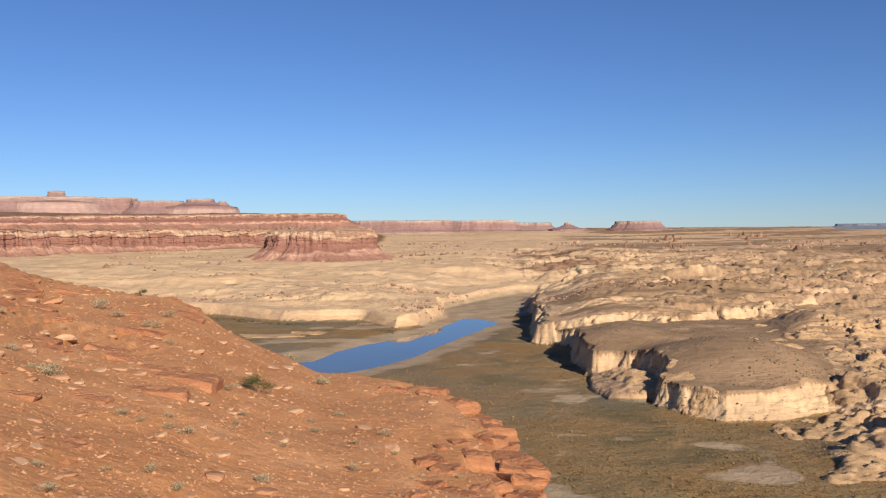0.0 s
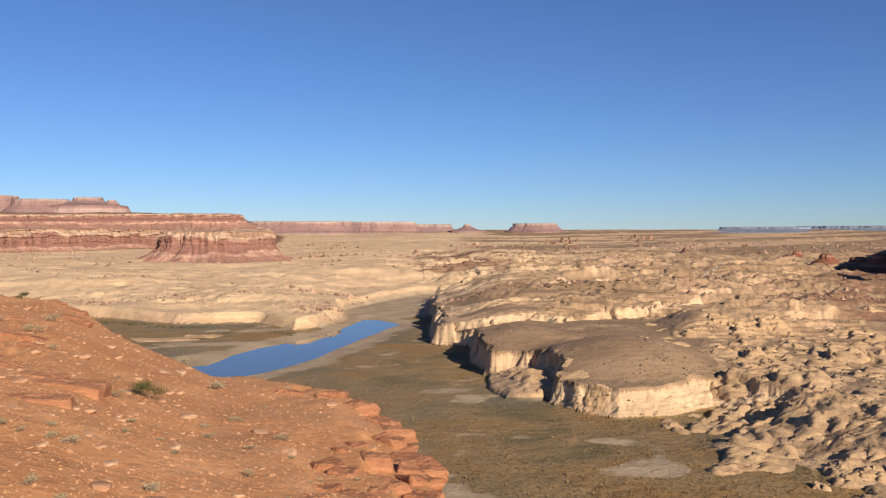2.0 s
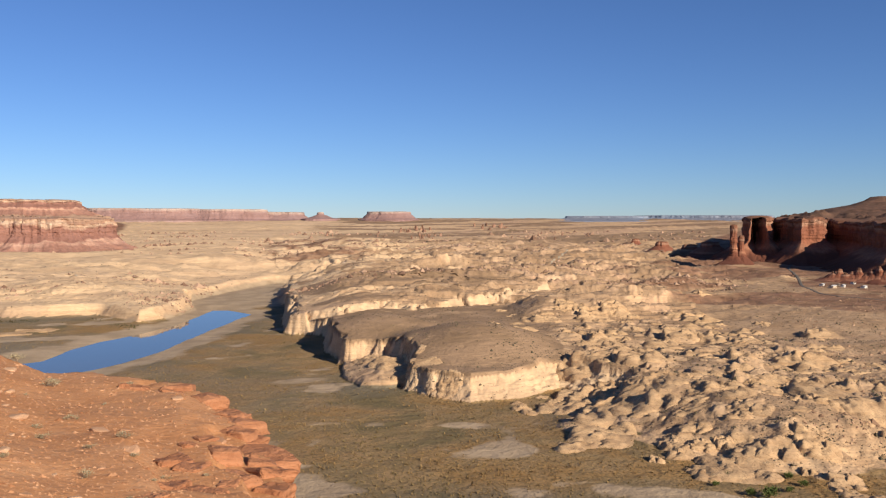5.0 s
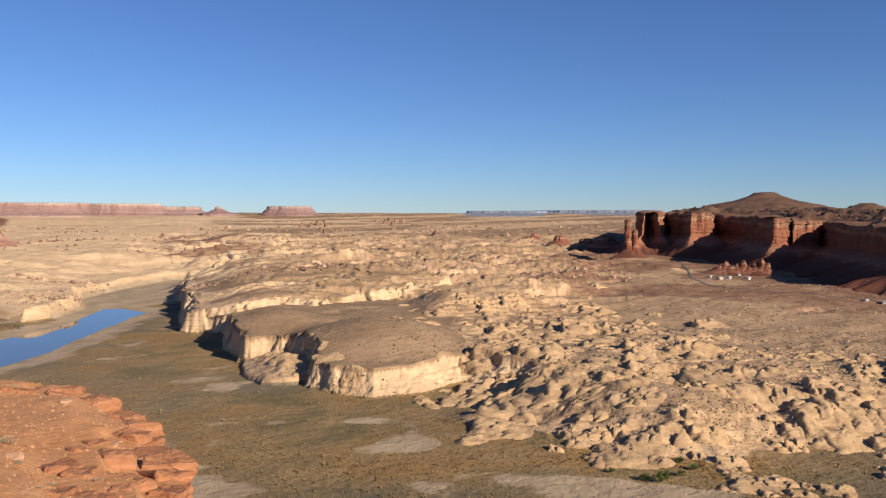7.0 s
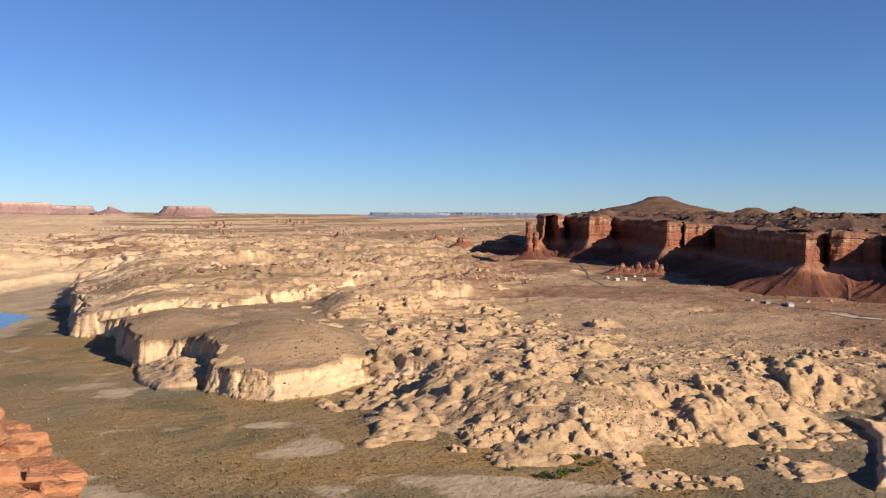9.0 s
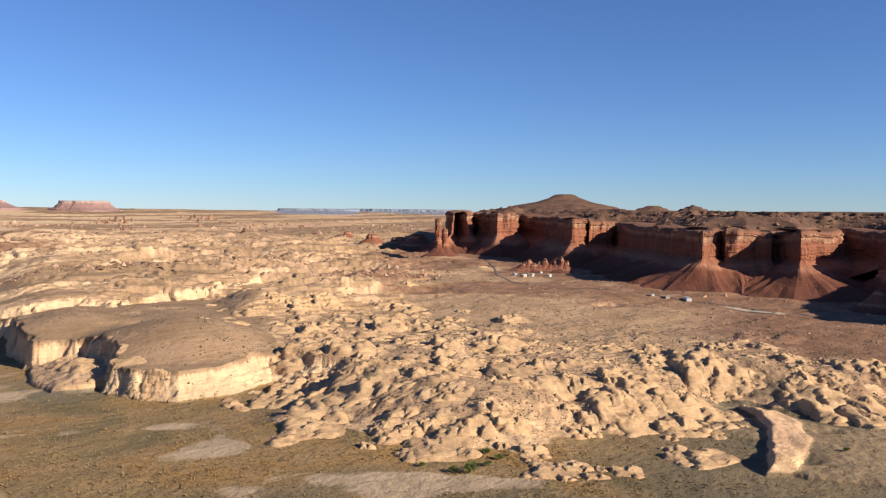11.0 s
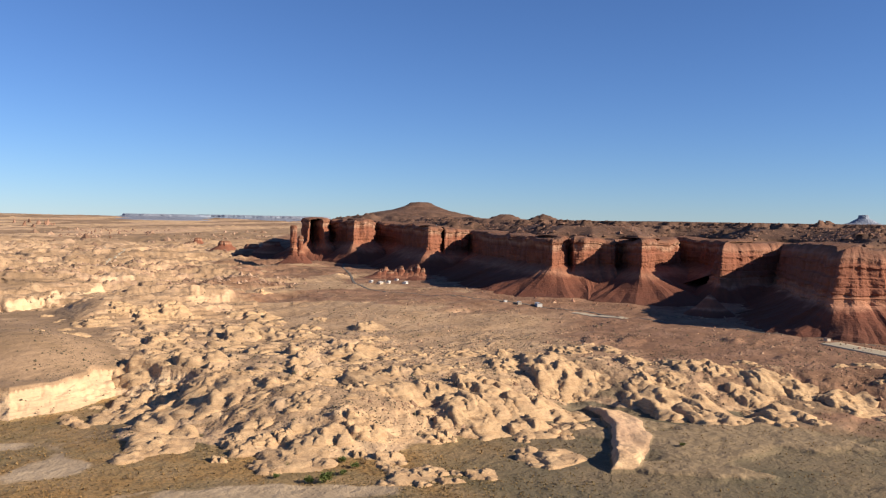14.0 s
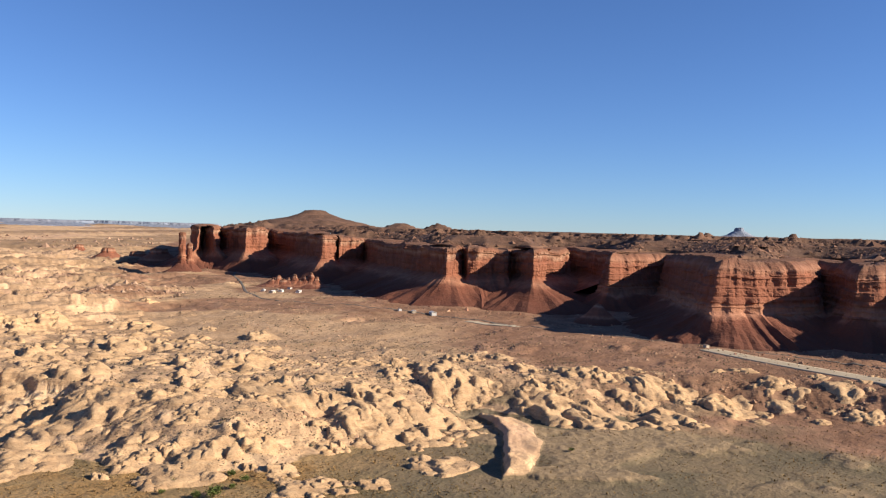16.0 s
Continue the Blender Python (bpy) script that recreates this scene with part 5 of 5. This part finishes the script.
for k, (sx, sy, w) in enumerate(SHRUBS_AT):
    src = kinds[3] if k in (0, 3) else kinds[k % 3]
    m = pose(sx, sy, hill_at(sx, sy) - 0.02, 0, 0, 77 * k)
    if src.name not in used:
        used.add(src.name)
        src.matrix_world, ob = m, src
    else:
        ob = copy_thing(src, m)
    ob.scale = (w, w, w * 0.9)
more = random.Random(31)
for k in range(46):
    az = more.uniform(-29, 3)
    rr = 13 * math.exp(more.random() * math.log(4.6))
    if rr > float(np.interp(az, H_AZ, H_R)) - 1:
        continue
    sx, sy = at(az, rr)
    ob = copy_thing(kinds[k % 3], pose(sx, sy, hill_at(sx, sy) - 0.02, 0, 0, 53 * k))
    w = more.uniform(0.15, 0.38) * (rr / 20) ** 0.5
    ob.scale = (w, w, w * 0.8)
BUSHES_AT = [(290, 367, 9.5), (319, 387, 5.5), (292, 402, 5), (320, 375, 6), (275, 391, 4.5), (499, 260, 4), (306, 371, 4.5), (283, 372, 6)]
bush = tagged(shrub("green_bush", BUSH_LEAF, 61, 520, 0.13, 0.8, 8), "dense green tamarisk bush at the edge of the wash", "bush", "bushes in the wash")
for k, (sx, sy, w) in enumerate(BUSHES_AT):
    m = pose(sx, sy, ground_height(sx, sy) - 0.1, 0, 0, 61 * k)
    if k == 0:
        bush.matrix_world, ob = m, bush
    else:
        ob = copy_thing(bush, m)
    ob.scale = (w, w, w * 0.8)


# ---- slickrock outcrops ----
def outcrop_mesh(seed, rows=30, cols=66):
    """A whaleback of slickrock two units across: rounded lobes grown together, steep on one side and easy on the other, with beds, pockets and a crack or two."""
    rnd = random.Random(seed)
    u, a = np.meshgrid(np.linspace(0, 1, rows) ** 0.85, np.linspace(0, 2 * np.pi, cols, endpoint=False), indexing="ij")
    x, y = u * np.cos(a) * 1.25, u * np.sin(a) * 1.15
    wx, wy = x + 0.13 * fbm(x * 2 + seed, y * 2, 3, seed), y + 0.13 * fbm(x * 2 + seed, y * 2, 3, seed + 1)
    lobes = [(-0.4, 0.0, 0.80, 0.34)] + [(rnd.uniform(-0.75, 0.45), rnd.uniform(-0.8, 0.8), rnd.uniform(0.16, 0.42), 0) for _ in range(rnd.randint(7, 11))]
    z = 0 * x
    for cx, cy, r, h in lobes:
        h = h or 0.12 + r * rnd.uniform(0.6, 1.1)
        dx = wx - cx
        back = np.clip(np.where(dx > 0, 1 - (np.clip(dx, 0, 9) / (1.7 * r)) ** 1.35, 1 + dx / (0.1 * r)), 0, 1) ** 0.75
        z = z + (h * back * np.clip(1 - np.abs((wy - cy) / (r * rnd.uniform(0.75, 1.2))) ** 3.0, 0, 1) ** 0.55) ** 5
    z = z ** 0.2
    top = smooth(0.02, 0.2, z)
    z = z + top * (0.07 * fbm(x * 3 + seed, y * 3, 4, seed + 4) + 0.025 * fbm(x * 11, y * 11 + seed, 3, seed + 15))
    z = z - 0.2 * top * smooth(0.86, 0.98, ridged(x * 1.6 + 0.7 * y + seed, y * 1.1 - 0.4 * x, 2, seed + 8)) - 0.09 * top * smooth(0.42, 0.62, fbm(x * 4 + seed, y * 4, 2, seed + 18))
    n = rnd.randint(6, 11)
    w = (z - 0.12 * x) * n + 0.4 * fbm(x * 2, y * 2, 2, seed + 7)
    z = z + 0.45 * top * (np.floor(w) + smooth(0.35, 0.95, w - np.floor(w)) - w) / n
    z = np.where(u > 0.96, -0.3, z - 0.03 * (1 - top))
    return np.stack([x, y, z], -1).reshape(-1, 3), grid_quads(rows, cols, True)[:, ::-1]


outcrops = [outcrop_mesh(700 + 3 * k, 30, 64) for k in range(16)]
small_outcrops = [outcrop_mesh(800 + 3 * k, 12, 26) for k in range(24)]
rnd = random.Random(12)


waiting = []


def outcrop(px_, py_, w, h, turn, label, long=1.0, among=outcrops):
    verts, quads = rnd.choice(among)
    ca, sa = math.cos(radians(turn)), math.sin(radians(turn))
    x, y = verts[:, 0] * w * 0.72, verts[:, 1] * w * 0.72 * long
    waiting.append((px_, py_, np.stack([x * ca - y * sa, x * sa + y * ca, verts[:, 2] * h * 1.25 - 0.06 * h], -1), quads, label))


def build_outcrops():
    """Lay every waiting outcrop on the ground, its base following the slope; the smallest and farthest are joined."""
    at_ = np.concatenate([v[:, :2] + (px_, py_) for px_, py_, v, _, _ in waiting])
    under, k, laid = land(at_[:, 0], at_[:, 1])[0], 0, []
    for px_, py_, v, quads, label in waiting:
        laid.append((float(np.ptp(v[:, 0])) / math.hypot(px_, py_), px_, py_, np.stack([v[:, 0], v[:, 1], v[:, 2] + under[k:k + len(v)]], -1), quads, label))
        k += len(v)
    laid.sort(key=lambda row: -row[0])
    for _, px_, py_, v, quads, label in laid[:290]:
        base = float(v[:, 2].min())
        me = mesh_from("sandstone_outcrop", v - (0, 0, base), quads, None, True)
        me.materials.append(DOME)
        ob = new("sandstone_outcrop", me)
        ob.matrix_world = pose(px_, py_, base)
        tagged(ob, label, "rock", "sandstone outcrops")
    verts, quads, n = [], [], 0
    for _, px_, py_, v, q, _ in laid[290:]:
        verts.append(v + (px_, py_, 0))
        quads.append(q + n)
        n += len(v)
    me = mesh_from("small_outcrops", np.concatenate(verts), np.concatenate(quads), None, True)
    me.materials.append(DOME)
    tagged(new("small_outcrops", me), "low cream sandstone outcrops dotted between the domes", "rocks", kind="stuff")


DOMES_BY_THE_BENCH = [(273, 588, 37, 6), (255, 497, 37, 8), (299, 623, 30, 9), (297, 543, 46, 10), (319, 617, 28, 8), (327, 565, 27, 8), (342, 674, 41, 12), (370, 645, 36, 11), (391, 753, 28, 8), (456, 902, 31, 9), (492, 916, 28, 9), (267, 441, 8, 6), (296, 412, 37, 6), (313, 438, 11, 8), (291, 459, 18, 6), (302, 445, 15, 4), (324, 417, 28, 9), (356, 410, 20, 6), (333, 389, 7, 5), (344, 373, 16, 5), (344, 341, 18, 5), (331, 341, 22, 4), (342, 321, 12, 4), (364, 317, 15, 4)]
DOMES_IN_THE_MIDDLE = [(421, 306, 30, 5), (446, 430, 21, 6), (424, 444, 31, 5), (419, 398, 17, 5), (401, 380, 11, 8), (442, 379, 41, 8), (461, 357, 28, 9), (488, 345, 22, 4), (474, 430, 12, 8), (489, 422, 35, 10), (498, 382, 46, 13), (460, 399, 37, 10), (570, 416, 36, 11), (591, 449, 34, 10), (560, 465, 22, 7), (666, 473, 25, 8), (577, 400, 29, 9), (657, 458, 14, 4), (698, 447, 20, 6), (667, 398, 22, 7), (582, 398, 24, 7), (616, 358, 23, 7), (638, 344, 23, 7), (683, 351, 31, 8)]
DOMES_BEYOND = [(680, 325, 16, 5), (698, 292, 30, 9), (666, 291, 21, 6), (645, 256, 36, 9), (641, 226, 15, 4), (714, 222, 36, 10), (709, 268, 24, 7), (596, 330, 39, 12), (601, 296, 41, 12), (706, 1042, 14, 4), (619, 801, 15, 5), (394, 894, 27, 8), (629, 720, 32, 10), (497, 590, 44, 11), (476, 745, 30, 9), (580, 870, 36, 11), (438, 933, 21, 6), (520, 697, 27, 8)]
for ox, oy, w, h in DOMES_BY_THE_BENCH + DOMES_IN_THE_MIDDLE + DOMES_BEYOND:
    outcrop(ox, oy, w * 1.2, h * 1.2, rnd.uniform(-45, -8), "tall rounded cream sandstone knob" if h > 0.8 * w else "large rounded cream sandstone dome", rnd.uniform(0.6, 0.9))
    for _ in range(4 if w > 20 else 1):
        k = w * rnd.uniform(0.3, 0.6)
        outcrop(ox + rnd.uniform(-0.8, 0.8) * w, oy + rnd.uniform(-0.7, 0.8) * w, k, k * rnd.uniform(0.22, 0.36), rnd.uniform(-50, -5), "rounded cream sandstone outcrop among larger domes", rnd.uniform(0.7, 1.1), small_outcrops)
for ox, oy, w, h in [(165, 795, 26, 12), (182, 770, 30, 12), (172, 745, 24, 9), (190, 738, 26, 12), (180, 712, 24, 8), (165, 760, 18, 7), (195, 700, 22, 10), (158, 790, 16, 8), (200, 655, 18, 8)]:
    outcrop(ox, oy, w, h * 0.4, rnd.uniform(-90, 0), "broken cream sandstone rubble below the bench", rnd.uniform(0.6, 1.0))
outcrop(-252, 1172, 80, 5, 10, "low pale sandstone shelf on the river flat", 0.5)
outcrop(-200, 1205, 50, 4, -10, "low pale sandstone shelf on the river flat", 0.5)
made = 0
while made < 430:
    az, d = rnd.uniform(20, 84), 330 * math.exp(rnd.random() * math.log(3.2))
    if made >= 90:
        az, d = (rnd.uniform(24, 43), rnd.uniform(600, 1000)) if made < 210 else (rnd.uniform(28, 83), rnd.uniform(400, 860))
    ox, oy = at(az, d)
    if d > float(np.interp(az, [20, 30, 41, 55, 70, 85], [1100, 1100, 880, 780, 840, 880])):
        continue
    xx, yy = np.array([ox]), np.array([oy])
    sv = -float(outline_distance(xx, yy, VALLEY)[0][0])
    if sv < 6 or float(fbm(xx / 90, yy / 70, 3, 160)[0]) < rnd.uniform(-0.45, 0.25) or math.hypot(ox - 262, oy - 712) < 95:
        continue
    w = 9 * math.exp(rnd.gauss(0, 0.45)) * (d / 500) ** 0.4
    outcrop(ox, oy, w, w * rnd.uniform(0.2, 0.34), rnd.uniform(-50, -5), "rounded cream sandstone outcrop on the plain", rnd.uniform(0.4, 0.9), small_outcrops)
    made += 1
build_outcrops()


# ---- rock towers and small buttes ----
def tower(name, cx, cy, radius, profile, mat, seed, label, category, crag, crag_size, squash=1.0, step=1.6, rise=1.5, gully=5, rim=2):
    pts = [(cx + radius * math.cos(k * 0.628), cy + squash * radius * math.sin(k * 0.628)) for k in range(10)]
    return tagged(cliff(name, pts, profile, mat, step, rise, True, 2, 6, crag, crag_size, 0.8, gully, 3.5, seed, rim), label, category)


sx, sy = at(36.0, 1900)
tower("rock_spire", sx, sy, 7, [(-3, 140), (0, 138), (0.5, 120), (1, 98), (2, 82), (5, 72), (18, 62), (38, 52), (50, 38)], RED_FACE, 5, "tall red sandstone spire standing before the cliff", "spire", 2.5, 12)
tower("rock_spire", sx + 15, sy - 6, 6, [(-2, 116), (0, 114), (0.5, 98), (2, 82), (6, 70), (20, 58), (36, 45)], RED_FACE, 6, "lower red sandstone pillar beside the spire", "spire", 2, 10)
for k in range(9):
    bx, by = at(41.9 + 0.36 * k, 1590 - 2 * k)
    top = 60 + 5 * math.sin(k * 2.1) + k * 1.0
    tower("rock_pillar", bx, by, 4.2, [(-1, top), (0, top - 2), (2, top - 6), (4, 56), (12, 50), (34, 43), (44, 34)], RED_FACE, 70 + k, "small red sandstone pillar in a row below the cliff", "pillar", 2.2, 9)
tower("red_mound", 1045, 510, 4, [(-2, 61), (0, 60), (6, 54), (16, 45), (28, 37), (36, 29)], RED_FACE, 91, "gullied red mound at the foot of the cliff", "mound", 2, 20, 1.3)
for az, d, rad, top, foot in [(31.5, 2250, 14, 92, 55), (33.3, 2300, 20, 84, 54), (34.6, 2250, 22, 92, 54), (29.8, 2600, 12, 92, 62)]:
    bx, by = at(az, d)
    tower("small_butte", bx, by, rad, [(-4, top), (0, top - 2), (4, top - 12), (16, top - 18), (40, foot + 6), (75, foot - 2), (85, foot - 12)], RED_FACE, int(az * 10), "low dark red butte on the plain", "butte", 5, 30, 0.7, 3, 2.5)


# ---- road, airstrip and buildings ----
def ribbon(name, line, width, material, label, lift=0.2):
    p = np.array(line, float)
    s = np.concatenate([[0], np.cumsum(np.hypot(*np.diff(p, axis=0).T))])
    u = np.arange(0, s[-1], 4.0)
    q = blur(np.stack([np.interp(u, s, p[:, 0]), np.interp(u, s, p[:, 1])], 1), 5, False)
    t = np.gradient(q, axis=0)
    nrm = np.stack([-t[:, 1], t[:, 0]], 1) / np.hypot(t[:, 0], t[:, 1])[:, None]
    rows = [q + nrm * o for o in np.linspace(-width / 2, width / 2, 7)]
    x, y = np.stack(rows)[..., 0], np.stack(rows)[..., 1]
    z = land(x, y)[0]
    z = z * 0.4 + 0.6 * np.max(z, 0, keepdims=True) + lift
    verts = np.stack([x, y, z], -1)
    skirt0, skirt1 = verts[:1] - (0, 0, 1.2), verts[-1:] - (0, 0, 1.2)
    me = mesh_from(name, np.concatenate([skirt0, verts, skirt1]).reshape(-1, 3), grid_quads(9, len(u))[:, ::-1], None, True)
    me.materials.append(material)
    return tagged(new(name, me), label, name, kind="structure")


m = Mat("asphalt", 0.85)
ASPHALT = m.done(m.mix(m.noise(12, 5), (0.10, 0.085, 0.072), (0.15, 0.125, 0.10)), m.noise(0.3, 3), 0.02)
m = Mat("pale_airstrip", 0.9)
c = m.mix(m.noise(25, 5), (0.31, 0.25, 0.175), (0.42, 0.345, 0.245))
STRIP = m.done(m.mix(m.ramp(m.noise(4, 5), (0.5, 0.0), (0.75, 0.5)), c, (0.33, 0.26, 0.18)))
ribbon("airstrip", [(912, 312), (888, 262), (860, 196), (836, 122), (812, 40), (785, -40)], 28, STRIP, "pale dirt airstrip below the red cliff")
ribbon("road", [(1290, 1560), (1160, 1420), (1074, 1289), (937, 1110), (880, 1010), (900, 900), (930, 800), (950, 709), (960, 630), (924, 496), (940, 440), (950, 370), (945, 300), (930, 200), (920, 100)], 5, ASPHALT, "dark asphalt road along the foot of the cliff")
ribbon("parking_lot", [(934, 650), (948, 575)], 16, STRIP, "pale gravel parking lot beside the road")
ribbon("road", [(640, 1500), (800, 1760), (900, 1900), (980, 2200)], 5, STRIP, "pale dirt track across the plain")


def paint(name, a, b, rough=0.7):
    m = Mat(name, rough)
    return m.done(m.mix(m.noise(1.5, 4), a, b), m.noise(0.4, 3), 0.01)


WALL_WHITE, WALL_TAN = paint("white_siding", (0.52, 0.49, 0.44), (0.60, 0.57, 0.52)), paint("tan_siding", (0.42, 0.34, 0.25), (0.52, 0.43, 0.32))
ROOF_PALE, ROOF_BROWN = paint("pale_metal_roof", (0.45, 0.43, 0.40), (0.55, 0.53, 0.50), 0.45), paint("brown_roof", (0.22, 0.15, 0.11), (0.30, 0.21, 0.15))
DOOR_DARK = paint("dark_door", (0.07, 0.06, 0.055), (0.11, 0.09, 0.08))
GLASS = Mat("window_glass", 0.08)
GLASS.b.inputs["Specular IOR Level"].default_value = 0.5
GLASS = GLASS.done((0.03, 0.035, 0.04))


def box(bm, x0, y0, z0, x1, y1, z1):
    vs = [bm.verts.new(p) for p in ((x0, y0, z0), (x1, y0, z0), (x1, y1, z0), (x0, y1, z0), (x0, y0, z1), (x1, y0, z1), (x1, y1, z1), (x0, y1, z1))]
    for f in ((0, 3, 2, 1), (4, 5, 6, 7), (0, 1, 5, 4), (1, 2, 6, 5), (2, 3, 7, 6), (3, 0, 4, 7)):
        bm.faces.new([vs[i] for i in f])


def house(x, y, w, d, h, turn, wall, roof, label):
    w, d, h = w * 0.62, d * 0.7, h * 0.8
    root = new("building")
    root.matrix_world = pose(x, y, ground_height(x, y) + 0.2, 0, 0, turn)
    bm = bmesh.new()
    box(bm, -w / 2, -d / 2, -3.0, w / 2, d / 2, h)
    part("walls", bm, wall, root)
    bm = bmesh.new()
    e, rise = 0.5, d * 0.16
    pts = [(-w / 2 - e, -d / 2 - e, h), (w / 2 + e, -d / 2 - e, h), (w / 2 + e, 0, h + rise), (-w / 2 - e, 0, h + rise), (-w / 2 - e, d / 2 + e, h), (w / 2 + e, d / 2 + e, h)]
    lo = [bm.verts.new(p) for p in pts]
    hi = [bm.verts.new((p[0], p[1], p[2] + 0.25)) for p in pts]
    for f in ((0, 1, 2, 3), (3, 2, 5, 4)):
        bm.faces.new([hi[i] for i in f])
        bm.faces.new([lo[i] for i in reversed(f)])
    for f in ((0, 1), (1, 2), (2, 5), (5, 4), (4, 3), (3, 0)):
        bm.faces.new([lo[f[0]], lo[f[1]], hi[f[1]], hi[f[0]]])
    part("roof", bm, roof, root)
    bm = bmesh.new()
    box(bm, -0.5, -d / 2 - 0.06, 0, 0.5, -d / 2 + 0.02, 2.1)
    part("door", bm, DOOR_DARK, root)
    n = max(2, int(w / 4))
    for k in range(n):
        cx = -w / 2 + w * (k + 0.5) / n
        if abs(cx) < 1.3:
            continue
        bm = bmesh.new()
        box(bm, cx - 0.7, -d / 2 - 0.05, 1.0, cx + 0.7, -d / 2 + 0.02, 2.1)
        part("window", bm, GLASS, root)
    return tagged(root, label, "building", "buildings on the plain")


for hx, hy, w, d, h, turn, wall, roof, label in [
    (975, 1111, 14, 8, 3.2, 30, WALL_WHITE, ROOF_PALE, "long white trailer building with a pale roof"),
    (952, 1062, 22, 10, 3.8, 25, WALL_TAN, ROOF_PALE, "tan building with a pale metal roof"),
    (983, 1075, 16, 9, 3.6, 30, WALL_WHITE, ROOF_PALE, "white building with a pale metal roof"),
    (1046, 1121, 12, 8, 3.2, 20, WALL_WHITE, ROOF_BROWN, "small white building with a brown roof"),
    (1010, 1060, 20, 9, 3.6, 28, WALL_WHITE, ROOF_PALE, "white building with a pale metal roof"),
    (995, 1098, 10, 7, 3.0, 35, WALL_TAN, ROOF_BROWN, "small tan building with a brown roof"),
    (950, 722, 26, 10, 4.2, 52, WALL_WHITE, ROOF_PALE, "long white store building beside the road"),
    (938, 747, 12, 8, 3.4, 50, WALL_TAN, ROOF_PALE, "tan shed beside the road"),
    (932, 768, 8, 6, 3.0, 55, WALL_WHITE, ROOF_BROWN, "small white shed beside the road"),
    (925, 318, 9, 6, 3.2, 60, WALL_TAN, ROOF_BROWN, "small tan hut beside the airstrip"),
]:
    house(hx, hy, w, d, h, turn, wall, roof, label)
